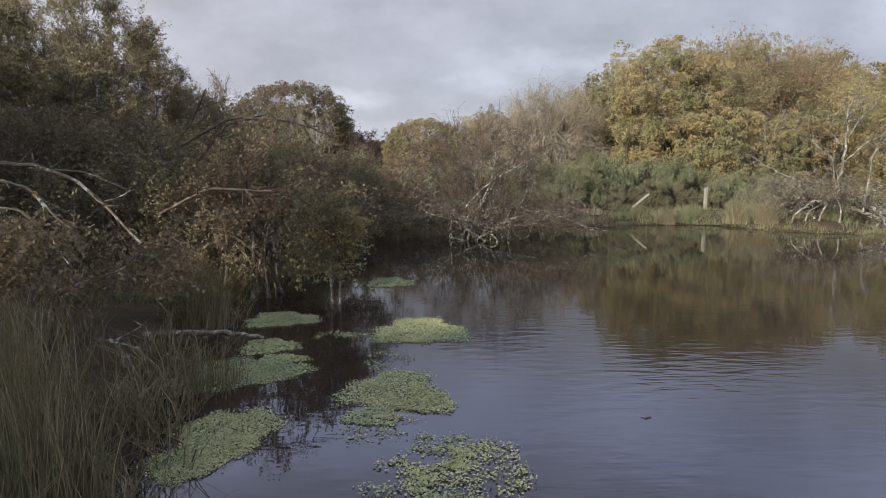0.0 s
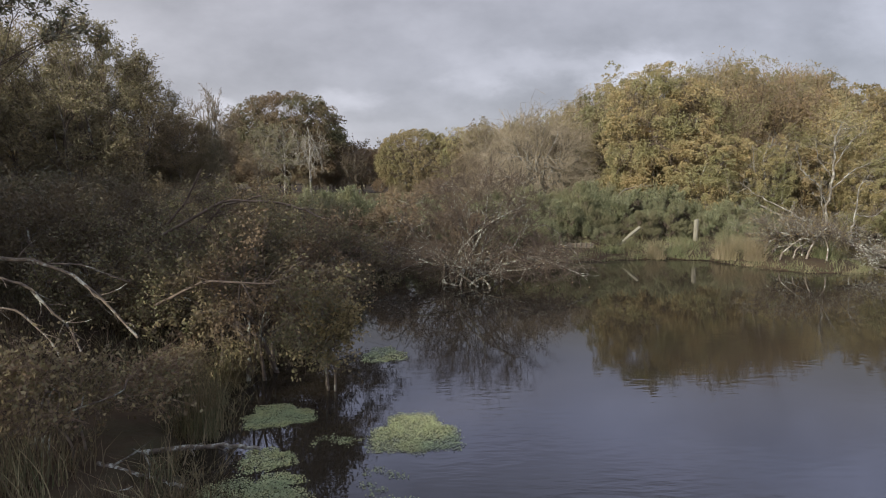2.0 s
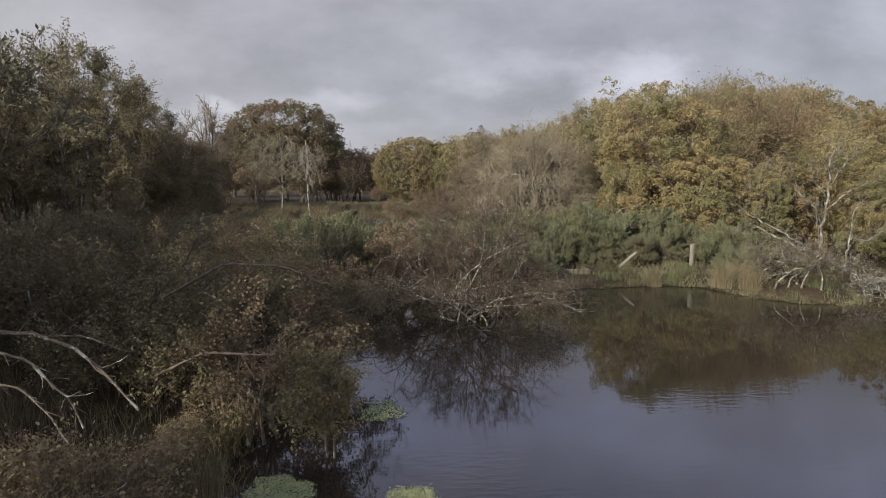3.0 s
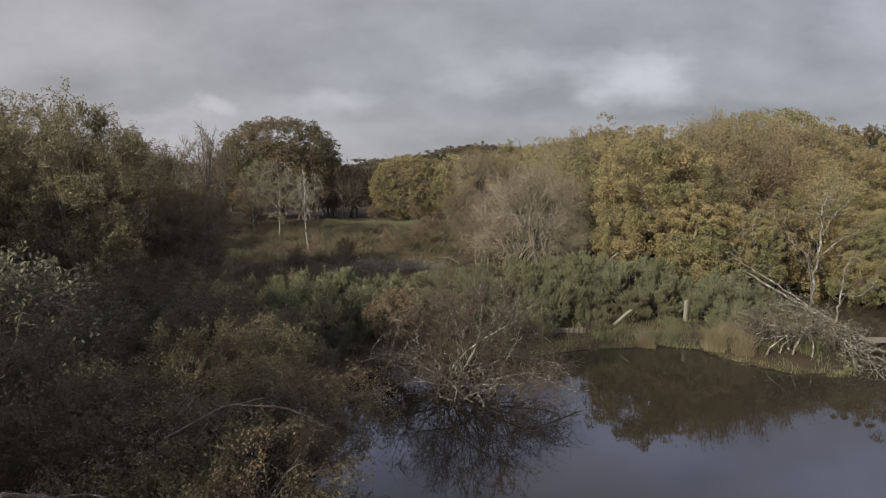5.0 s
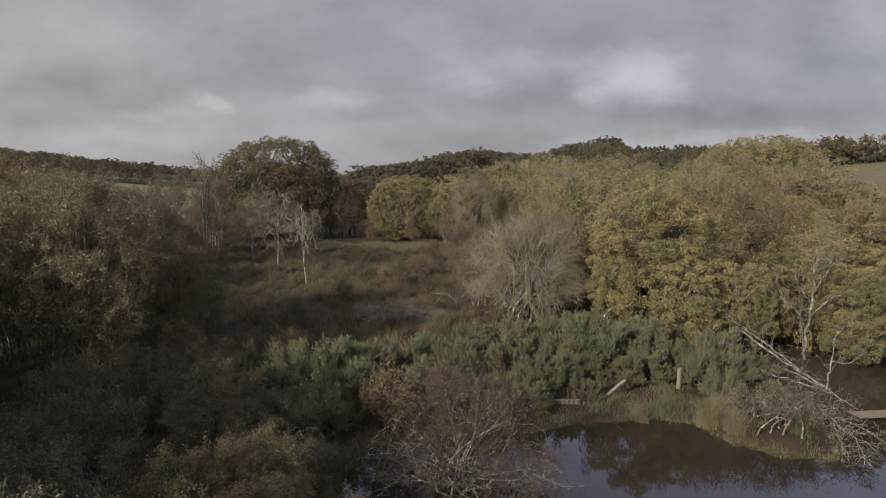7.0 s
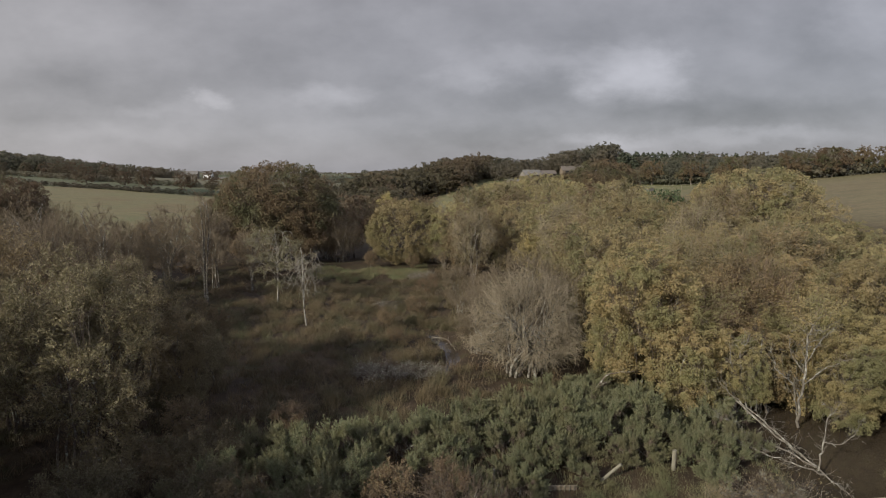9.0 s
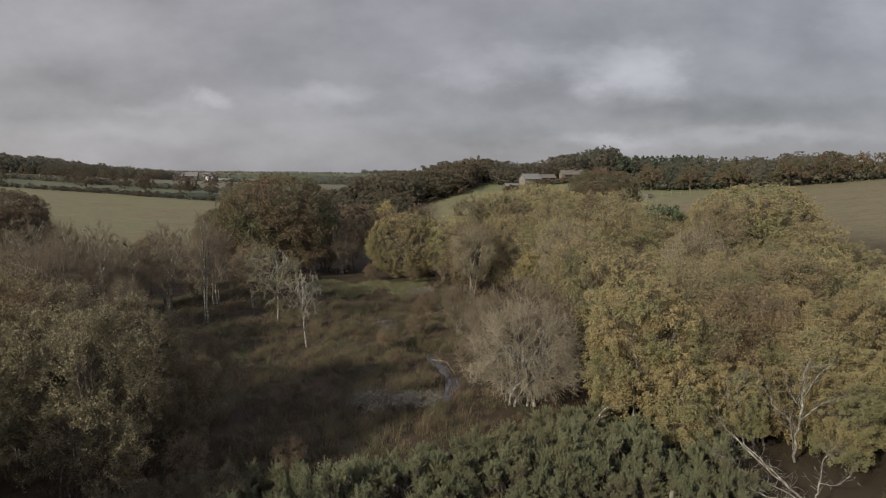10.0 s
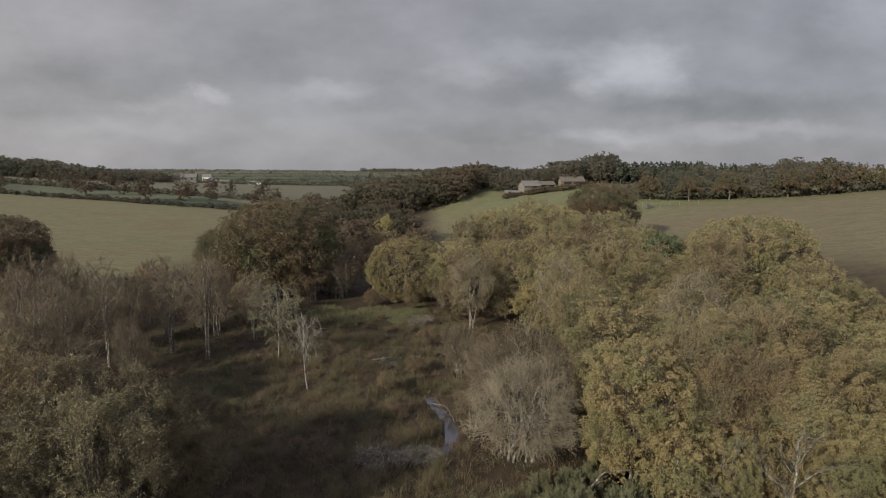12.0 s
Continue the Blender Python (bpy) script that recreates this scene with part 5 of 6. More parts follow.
# tufts right along the water's edge
def edge_tufts(name, seed, line, n, per, h, mat, label):
    rng = np.random.default_rng(seed)
    p = np.array(line, float)
    s = np.concatenate([[0], np.cumsum(np.hypot(*np.diff(p, axis=0).T))])
    t = rng.uniform(0, s[-1], n)
    x, y = np.interp(t, s, p[:, 0]) + rng.normal(size=n) * 0.16, np.interp(t, s, p[:, 1]) + rng.normal(size=n) * 0.16
    i = np.repeat(np.arange(n), per)
    a, q = rng.uniform(0, 6.28, n * per), 0.16 * np.sqrt(rng.uniform(0, 1, n * per))
    z = np.maximum(height_at(x, y), -0.05)
    base = np.stack([x[i] + q * np.cos(a), y[i] + q * np.sin(a), z[i] - 0.04], 1)
    me = mesh_of(name, *blades(rng, base, (h * rng.uniform(0.4, 1.2, n))[i], 1.0, 0.013, 3), mat)
    return tagged(new(name, me), label, "grass", kind="stuff")


FAR_EDGE = POND[11:23]
edge_tufts("edge_grass", 85, FAR_EDGE, 240, 26, 0.15, G_GREEN, "ragged green grass hanging over the pond's far edge")
edge_tufts("edge_grass", 86, FAR_EDGE[5:], 26, 26, 0.26, G_STRAW, "straw-coloured grass along the pond's far edge")
edge_tufts("edge_grass", 87, POND[1:12], 420, 26, 0.42, G_RUSH, "dark brown and green rush grass along the pond's near edge")


def weed(seed, blobs, n, size, label, clump=0):
    """A mat of small floating leaves: blobs (x, y, rx, ry)."""
    rng = np.random.default_rng(seed)
    b = np.array(blobs, float)
    w = b[:, 2] * b[:, 3]
    i = rng.choice(len(b), n, p=w / w.sum())
    a = rng.uniform(0, 6.28, n)
    r = np.sqrt(rng.uniform(0, 1, n)) * (1 + 0.16 * np.sin(a * 3 + seed) + 0.1 * np.sin(a * 7 + 2 * seed) + 0.08 * rng.normal(size=n))
    pos = np.stack([b[i, 0] + b[i, 2] * r * np.cos(a), b[i, 1] + b[i, 3] * r * np.sin(a), rng.uniform(0.003, 0.018, n)], 1)
    if clump:
        pos[:, :2] = pos[rng.integers(0, clump, n), :2] + rng.normal(size=(n, 2)) * 0.035
    c = pos.mean(0) * np.array([1, 1, 0])
    me = mesh_of("floating_weed", *leaves(rng, pos - c, np.array([0, 0, 0.12]), size, 0.85, 0, 0.6) , WEED)
    co = np.empty(len(me.vertices) * 3, np.float32)
    me.vertices.foreach_get("co", co)
    co = co.reshape(-1, 3)
    co[:, 2] = 0.003 + np.abs(co[:, 2]) * 0.5
    me.vertices.foreach_set("co", co.ravel())
    ob = new("floating_weed", me)
    ob.location = c
    return tagged(ob, label, "water weed", "floating weed mats", "stuff")


weed(71, [(-1.92, 6.8, 0.4, 0.34)], 7540, 0.0200, "oval mat of green floating weed")
weed(72, [(-0.25, 6.3, 0.48, 0.5)], 10000, 0.0200, "broad mat of yellow-green floating weed")
weed(73, [(-0.4, 4.5, 0.38, 0.42), (-0.1, 4.25, 0.2, 0.2), (-0.5, 4.0, 0.2, 0.16)], 11600, 0.0192, "broad mat of yellow-green floating weed")
weed(74, [(0.0, 3.25, 0.22, 0.22), (0.12, 3.5, 0.2, 0.12), (-0.15, 3.0, 0.2, 0.2), (0.38, 3.25, 0.16, 0.06), (0.05, 3.2, 0.5, 0.45)], 4205, 0.0208, "loose scattered mat of floating weed leaves", 110)
weed(75, [(-1.45, 3.7, 0.3, 0.42), (-1.55, 3.3, 0.22, 0.2)], 13775, 0.0176, "dense blue-green mat of floating weed by the rushes")
weed(76, [(-1.75, 4.95, 0.42, 0.4), (-1.45, 4.95, 0.28, 0.25), (-2.1, 4.7, 0.3, 0.3)], 10150, 0.0192, "mat of green weed among thin rushes")
weed(77, [(-1.75, 5.7, 0.28, 0.26), (-1.5, 5.3, 0.22, 0.14)], 3770, 0.0208, "small mat of green weed beside the log")
weed(78, [(-0.85, 9.2, 0.34, 0.4)], 2175, 0.0240, "small thin mat of floating weed")
weed(79, [(-1.0, 6.15, 0.3, 0.12), (-0.55, 5.3, 0.25, 0.3), (-0.35, 3.75, 0.3, 0.18)], 1015, 0.0208, "few scattered floating weed leaves", 40)


def stuff_blades(name, seed, n_tuft, per, region, h, lean, width, mat, label, spread=0.22, keep=None):
    """Tussocks over a stretch of ground."""
    rng = np.random.default_rng(seed)
    x = rng.uniform(region[0], region[1], n_tuft)
    y = rng.uniform(region[2], region[3], n_tuft)
    z = height_at(x, y)
    ok = (z > -0.06) & (keep(x, y) if keep else True)
    x, y, z = x[ok], y[ok], z[ok]
    m = len(x) * per
    i = np.repeat(np.arange(len(x)), per)
    a, q = rng.uniform(0, 6.28, m), spread * np.sqrt(rng.uniform(0, 1, m))
    base = np.stack([x[i] + q * np.cos(a), y[i] + q * np.sin(a), z[i] - 0.04], 1)
    hh = h * rng.uniform(0.5, 1.25, len(x))[i]
    me = mesh_of(name, *blades(rng, base, hh, lean, width, 3), mat)
    return tagged(new(name, me), label, "grass", kind="stuff")


stuff_blades("marsh_sedge", 88, 1500, 46, (-26, 8, 22, 66), 0.66, 1.15, 0.028, G_SEDGE, "dark green and brown sedge tussocks in the marsh", 0.42, lambda x, y: (x < 4 + (y - 45) * 0.1) & (np.sin(x * 0.55 + 1.3) * np.sin(y * 0.43 + x * 0.2) > -0.1))
stuff_blades("marsh_grass", 81, 2600, 40, (-26, 11, 22, 70), 0.58, 1.2, 0.026, G_MARSH, "brown tussocks of marsh grass and rush", 0.38, lambda x, y: (x < 5 + (y - 45) * 0.1) | (y < 44))
stuff_blades("marsh_tussocks", 89, 330, 150, (-16, 5, 27, 62), 0.85, 0.95, 0.022, G_TUSSOCK, "rounded tussocks of dun sedge standing in the marsh", 0.5, lambda x, y: x < 3 + (y - 45) * 0.1)
stuff_blades("marsh_grass", 90, 300, 40, (-20, -13, 36, 46), 0.5, 1.0, 0.026, G_GREEN, "patch of olive-green grass among the brown marsh", 0.45, lambda x, y: np.hypot((x + 16.5) / 3.2, (y - 41) / 4.5) < 1)
stuff_blades("bank_grass", 82, 1500, 30, (-12, 3, 1, 24), 0.5, 0.6, 0.014, G_MARSH, "dead brown grass on the near banks", 0.25)
stuff_blades("bank_grass", 83, 950, 30, (2, 15, 17, 30), 0.26, 0.9, 0.014, G_GREEN, "rough green grass on the far bank", 0.3)
stuff_blades("verge_grass", 84, 900, 30, (-14, 0, 62, 72), 0.4, 0.5, 0.04, G_GREEN, "green grass verge beyond the marsh", 0.4, lambda x, y: (y > 64 + 1.6 * np.sin(x * 0.9) + np.sin(x * 2.3)) & (y < 70.5 + 1.2 * np.sin(x * 1.1 + 2)))


# ---- posts, boards and the log ----
def post_mesh(h, r, seed, lean_top=0.02):
    rng = np.random.default_rng(seed)
    bm = bmesh.new()
    rings = []
    for k, z in enumerate(np.linspace(-0.35, h, 7)):
        rings.append([bm.verts.new(((r + rng.normal() * 0.004) * math.cos(a) + lean_top * z, (r + rng.normal() * 0.004) * math.sin(a), z + (0.02 * math.cos(a) if k == 6 else 0))) for a in np.arange(8) * math.pi / 4])
    for a, b in zip(rings, rings[1:]):
        for i in range(8):
            bm.faces.new((a[i], a[(i + 1) % 8], b[(i + 1) % 8], b[i]))
    bm.faces.new(rings[-1])
    return bm


def post(name, x, y, h, r, seed, label, rx=0, ry=0, z=None):
    me = bpy.data.meshes.new(name)
    bm = post_mesh(h, r, seed)
    bm.to_mesh(me)
    bm.free()
    me.materials.append(WOOD_POST)
    ob = new(name, me)
    ob.matrix_basis = pose(x, y, ground_z(x, y) if z is None else z, rx, ry, 0)
    return tagged(ob, label, "post", "fence posts")


post("fence_post", 9.83, 21.9, 0.82, 0.085, 1, "weathered pale timber fence post on the far bank")
post("fence_post", 6.75, 21.3, 1.0, 0.06, 3, "leaning weathered timber post on the bank", 0, 48)
post("fence_post", 2.5, 20.9, 0.75, 0.05, 4, "thin weathered post behind the willow")


def log(name, pts, r, mat, label, seed=0, twigs=8, reach=18):
    rng = np.random.default_rng(seed)
    P = np.array(pts, float)
    t = np.linspace(0, 1, 14)
    s = np.linspace(0, 1, len(P))
    Q = np.stack([np.interp(t, s, P[:, i]) for i in range(3)], 1)
    Q[1:-1] += rng.normal(size=(12, 3)) * r * 0.25
    c = Q.mean(0)
    v, f = tubes(Q[None], (r * np.linspace(1, 0.55, 14) * rng.uniform(0.85, 1.15, 14))[None], 8)
    ob = new(name, mesh_of(name, v - c, f, mat, True))
    ob.location = c
    for _ in range(twigs):
        i = rng.integers(2, 13)
        d = unit(unit(Q[-1] - Q[0]) + rng.normal(size=3) * np.array([0.8, 0.8, 0.5])) * r * rng.uniform(4, reach)
        bend = rng.normal(size=3) * r * 0.8
        v, f = tubes((np.stack([Q[i], Q[i] + d * 0.35 + bend, Q[i] + d * 0.7 + bend, Q[i] + d]) - c)[None], r * np.array([[0.4, 0.3, 0.22, 0.12]]), 5)
        child("side_twig", mesh_of("side_twig", v, f, mat, True), ob)
    return tagged(ob, label, "log")


log("fallen_log", [(-2.95, 5.55, 0.16), (-2.5, 5.72, 0.14), (-2.15, 5.8, 0.12), (-1.85, 5.86, 0.05)], 0.032, BARK_LICHEN, "pale broken birch log lying at the water's edge", 1, 5, 6)
log("fallen_branch", [(-3.2, 5.25, 0.2), (-2.7, 5.15, 0.12), (-2.3, 5.1, 0.04)], 0.035, BARK_LICHEN, "pale broken branch lying on the bank", 2)
# lichened limbs that arch down at the near bank
for i, (pts, r) in enumerate([([(-6.4, 7.5, 1.7), (-5.6, 7.4, 1.86), (-5.1, 7.4, 1.84), (-4.65, 7.4, 1.67), (-4.25, 7.4, 1.32), (-3.8, 7.3, 0.85)], 0.034), ([(-6.2, 7.3, 1.6), (-5.45, 7.2, 1.65), (-5.12, 7.2, 1.57), (-4.88, 7.2, 1.32), (-4.6, 7.2, 1.03), (-4.4, 7.1, 0.7)], 0.026), ([(-5.2, 7.4, 1.8), (-4.6, 7.6, 1.75), (-4.1, 7.7, 1.5)], 0.016), ([(-5.5, 7.0, 1.35), (-5.0, 6.9, 1.3), (-4.6, 6.8, 1.0), (-4.3, 6.7, 0.6)], 0.018)]):
    log("dead_branch", pts, r * 0.9, TWIG_WILLOW, "arching dead branch spotted with pale lichen", 5 + i, 12, 18)
for i, pts in enumerate(low_branches):
    log("dead_branch", pts, 0.028, BARK_LICHEN, "crooked grey branch reaching low over the pond", 30 + i, 16, 24)
# bare dark branches that rise out of the thicket
for i, pts in enumerate([[(-4.0, 8.9, 1.55), (-3.5, 8.9, 2.15), (-3.2, 8.85, 2.45), (-2.6, 8.8, 2.6)], [(-4.1, 8.7, 2.0), (-3.1, 8.7, 2.55), (-2.3, 8.7, 2.5), (-1.8, 8.6, 2.35)], [(-3.7, 7.6, 1.2), (-3.0, 7.5, 1.55), (-2.1, 7.5, 1.5)], [(-4.6, 9.2, 1.7), (-3.9, 9.2, 2.5), (-3.6, 9.1, 3.0)]]):
    log("dead_branch", pts, 0.022, TWIG, "bare dark branch rising out of the thicket", 9 + i, 14, 26)
for i, pts in enumerate([[(-3.6, 40.2, 0.3), (-1.2, 39.6, 0.35), (0.3, 39.9, 0.15)], [(-4.2, 36.6, 0.35), (-2.2, 36.0, 0.5), (-0.9, 36.3, 0.3)], [(-4.8, 50.6, 0.6), (-3.2, 50.0, 1.0), (-1.9, 50.6, 0.7)], [(8.2, 27.9, 1.2), (9.0, 28.0, 2.2), (10.3, 27.8, 2.4)], [(0.4, 42.0, 0.1), (1.5, 41.3, 0.12), (2.0, 38.6, 0.1)]]):
    log("fallen_branch", pts, 0.05, TWIG_WILLOW, "grey fallen branch lying in the marsh", 20 + i)
brush = plant("brushwood", grow(44, [(0, 0, 0.5, 2.4, 1.6, 0.55)], 10, (26, 150, 1300), 0.035, 1.0, 0.5, 0, rmin=0.006, hollow=0.2, floor=0.0, arch=0.4, wander=0.2)[:2],
              (BARK_GREY, BARK_GREY), (-2.6, 32.3), "low grey tangle of dead willow branches in the marsh", "brushwood", "", BUSHY)
again(brush, -0.4, 32.8, 200, 0.8)
again(brush, -3.3, 49.6, 120, 0.6)
again(brush, -0.6, 62.0, 40, 0.9)
again(brush, 11.0, 27.0, 40, 0.7)


def boards(name, at, turn, n, size, mat, label, category):
    root = new(name)
    for i in range(n):
        bm = bmesh.new()
        bmesh.ops.create_cube(bm, size=1)
        bmesh.ops.scale(bm, vec=size, verts=bm.verts)
        bmesh.ops.bevel(bm, geom=bm.edges[:], offset=0.008, segments=1, affect="EDGES")
        bmesh.ops.translate(bm, vec=(0, i * (size[1] + 0.012), 0.004 * (i % 2)), verts=bm.verts)
        part("plank", bm, mat, root)
    root.matrix_basis = pose(*at, 0, 0, turn)
    return tagged(root, label, category)


boards("boardwalk", (16.4, 19.4, 0.28), 4, 3, (2.6, 0.17, 0.05), WOOD_DARK, "short weathered plank boardwalk over the brown pool", "boardwalk")
boards("revetment", (5.0, 20.75, 0.34), 0, 1, (1.3, 0.05, 0.26), WOOD_DARK, "low timber board holding back the bare bank", "boards")
for i in range(7):
    post("stake", 4.45 + i * 0.18, 20.68, 0.26, 0.018, 30 + i, "short stake along the timber bank edging", z=0.26)


# ---- woods, hedges and farms beyond ----
def far_proto(seed, env, n_leaf=1500, leaf=0.064, timber=True, fill=0.5):
    w, t, f = grow(seed, env, 1, (6, 60, 110), 0.03, 0.03, 0.09, n_leaf, leaf, 0.9, rmin=0.003, hollow=0.75, floor=0.02, lump=0.16, tri=True, fill=fill, tip=0.9, shell=1.0)
    return (w if timber else None), f


CROWNS = [[(0, 0, 0.6, 0.48, 0.48, 0.42), (0, 0, 0.3, 0.46, 0.46, 0.3)], [(0, 0, 0.56, 0.52, 0.48, 0.44), (0.12, 0, 0.3, 0.48, 0.46, 0.3)], [(0, 0, 0.58, 0.44, 0.47, 0.44), (-0.1, 0.1, 0.32, 0.5, 0.48, 0.32)]]
BROAD = [far_proto(91 + i, e, 2600, 0.045) for i, e in enumerate(CROWNS)]
DISTANT = [far_proto(94 + i, e, 850, 0.075, False) for i, e in enumerate(CROWNS)]
HEDGE = [far_proto(99, [(0, 0, 0.5, 0.8, 0.7, 0.55)], 330, 0.19, False)]
SPECK = [far_proto(96, CROWNS[0], 190, 0.17, False)]
FAR_HEDGE = [far_proto(97, [(0, 0, 0.5, 1.7, 1.0, 0.5)], 80, 0.36, False)]
PINE = [far_proto(98, [(0, 0, 0.35, 0.28, 0.28, 0.3), (0, 0, 0.62, 0.2, 0.2, 0.28), (0, 0, 0.85, 0.11, 0.11, 0.18)], 1100, 0.07)]


def wood(name, seed, places, protos, mat, label, category="wood"):
    """Many far trees as one mass: places of (x, y, height)."""
    rng = np.random.default_rng(seed)
    wv, fv = [], []
    for x, y, h in places:
        pw, pf = protos[rng.integers(len(protos))]
        a = rng.uniform(0, 6.28)
        m = np.array([[math.cos(a), -math.sin(a), 0], [math.sin(a), math.cos(a), 0], [0, 0, 1]]).T * h * np.array([rng.uniform(0.9, 1.25), rng.uniform(0.9, 1.25), 1])
        o = np.array([x, y, ground_z(x, y) - 0.1])
        if pw is not None:
            wv.append((pw[0] @ m + o, pw[1]))
        fv.append((pf[0] @ m + o, pf[1]))
    root = new(name)
    if wv:
        child("timber", mesh_of("timber", *join(wv), BARK), root)
    child("canopy", mesh_of("canopy", *join(fv), mat), root)
    return tagged(root, label, category, kind="stuff")


def scatter(seed, n, box, h, keep=lambda x, y: True):
    rng = np.random.default_rng(seed)
    out = []
    for _ in range(n):
        x, y = rng.uniform(box[0], box[1]), rng.uniform(box[2], box[3])
        if keep(x, y):
            out.append((x, y, rng.uniform(*h)))
    return out


def row(seed, a, b, n, h, jit=2.0):
    rng = np.random.default_rng(seed)
    return [(a[0] + (b[0] - a[0]) * t + rng.normal() * jit, a[1] + (b[1] - a[1]) * t + rng.normal() * jit, rng.uniform(*h)) for t in np.linspace(0, 1, n)]


wood("hill_wood", 101, [(x, y, h * (1 - 0.42 * float(step(66, 116, x))) * (0.8 + 0.45 * math.sin(x * 0.19 + 1.4) ** 2 * math.sin(x * 0.07 + 0.3) ** 2)) for x, y, h in scatter(1, 210, (26, 160, 207, 246), (6.5, 10), lambda x, y: y > 205 + max(0, 60 - x) * 0.2)], BROAD, L_FAR, "dark mixed wood along the hilltop")
wood("hill_wood", 112, row(29, (56, 176), (67, 167), 7, (4, 6), 1.2) + row(30, (66, 166), (92, 150), 16, (3.5, 5.5), 2.2) + row(31, (72, 174), (96, 160), 16, (4.5, 7), 3.5) + row(32, (80, 186), (120, 165), 22, (5, 7.5), 5.0), BROAD, L_FAR, "dun trees along the top of the pasture")
wood("hedgerow", 113, row(33, (66, 164), (94, 147), 40, (2.0, 3.4), 0.8) + row(34, (94, 147), (170, 132), 60, (2.0, 3.2), 0.7), HEDGE, L_FAR, "dark overgrown hedge below the hilltop trees", "hedge")
wood("hill_pines", 102, scatter(2, 40, (64, 112, 206, 232), (6.5, 9)), PINE, L_FAR_GREEN, "dark conifers standing in the hilltop wood")
wood("valley_wood", 103, scatter(3, 150, (-24, 34, 192, 262), (8, 11.5), lambda x, y: x < 6 + (y - 196) * 0.6), BROAD, L_FARBROWN, "brown winter woodland down the valley side")
wood("valley_wood", 104, scatter(4, 90, (-62, 4, 104, 200), (5, 8.5), lambda x, y: x < -3 - (y - 108) * 0.06 and x > -36 - (y - 108) * 0.1), BROAD, L_FARBROWN, "russet woodland on the valley floor")
wood("far_wood", 105, [(x, y, h * (0.75 + 0.7 * step(-150, -260, x))) for x, y, h in scatter(5, 480, (-440, -150, 306, 372), (7, 9))], DISTANT, L_FAR, "dark wood on the far left slope")
wood("far_wood", 106, row(60, (-330, 405), (-190, 436), 40, (4, 6.5), 5.0) + row(61, (-120, 470), (60, 500), 46, (3, 5), 5.0) + row(62, (-60, 640), (260, 690), 80, (5, 8), 12.0) + scatter(6, 40, (-420, 80, 440, 900), (2.5, 5)), DISTANT, L_FAR, "scattered far trees and copses")
wood("hedgerow", 107, row(7, (-175, 209), (-40, 192), 120, (1.2, 2.0), 0.5), HEDGE, L_FAR, "clipped dark hedge along the pasture", "hedge")
wood("hedgerow", 108, row(8, (-260, 262), (-60, 236), 130, (1.6, 2.6), 0.8), HEDGE, L_FAR, "dark hedge between far fields", "hedge")
wood("hedge_trees", 109, row(9, (-190, 232), (-50, 214), 12, (5, 8), 5.0) + row(10, (-200, 268), (-60, 250), 14, (5, 8), 8.0), BROAD, L_FARBROWN, "small round trees along far hedges", "trees")
wood("hedgerow", 110, [p for k in range(9) for p in row(20 + k, (-560 - k * 90, 396 + k * 92), (340 + k * 120, 452 + k * 84), 300, (1.6, 3.2), 0.7)] + [p for k in range(8) for p in row(40 + k, (-430 + k * 105, 395 + k * 12), (-470 + k * 150, 620 + k * 40), 70, (1.6, 3.0), 0.6)], FAR_HEDGE, L_FAR, "lines of far hedges across the farmland", "hedge")
wood("far_wood", 111, scatter(12, 420, (-120, 420, 1080, 1300), (5, 8)), SPECK, L_FAR, "dark woods on the skyline beyond the farms")
wood("hedgerow", 114, row(70, (27, 198), (57, 199), 34, (1.3, 2.3), 0.6), HEDGE, L_FARBROWN, "low brown hedge in front of the farm buildings", "hedge")
hedge_oak = plant("oak_tree", grow(25, [(0, 0, 4.6, 5.0, 4.6, 3.4), (0, 0, 2.6, 5.4, 4.8, 2.6)], 1, (14, 130, 300), 0.2, 0.1, 1.0, 16000, 0.21, 0.8, tri=True, rmin=0.02, hollow=0.7),
                  (BARK, TWIG, L_BROWNOAK), (92, 146), "dark brown oak in the field's top hedge", "tree", "hedge oaks", WOODY)
for x, y, tr, sc in ((80, 152, 40, 1.0), (101, 144, 90, 1.05), (110, 143, 130, 0.95), (119, 141, 190, 1.05), (129, 140, 250, 1.0), (139, 138, 300, 0.95), (72, 158, 20, 0.9), (64, 165, 70, 0.95)):
    again(hedge_oak, x, y, tr, sc)


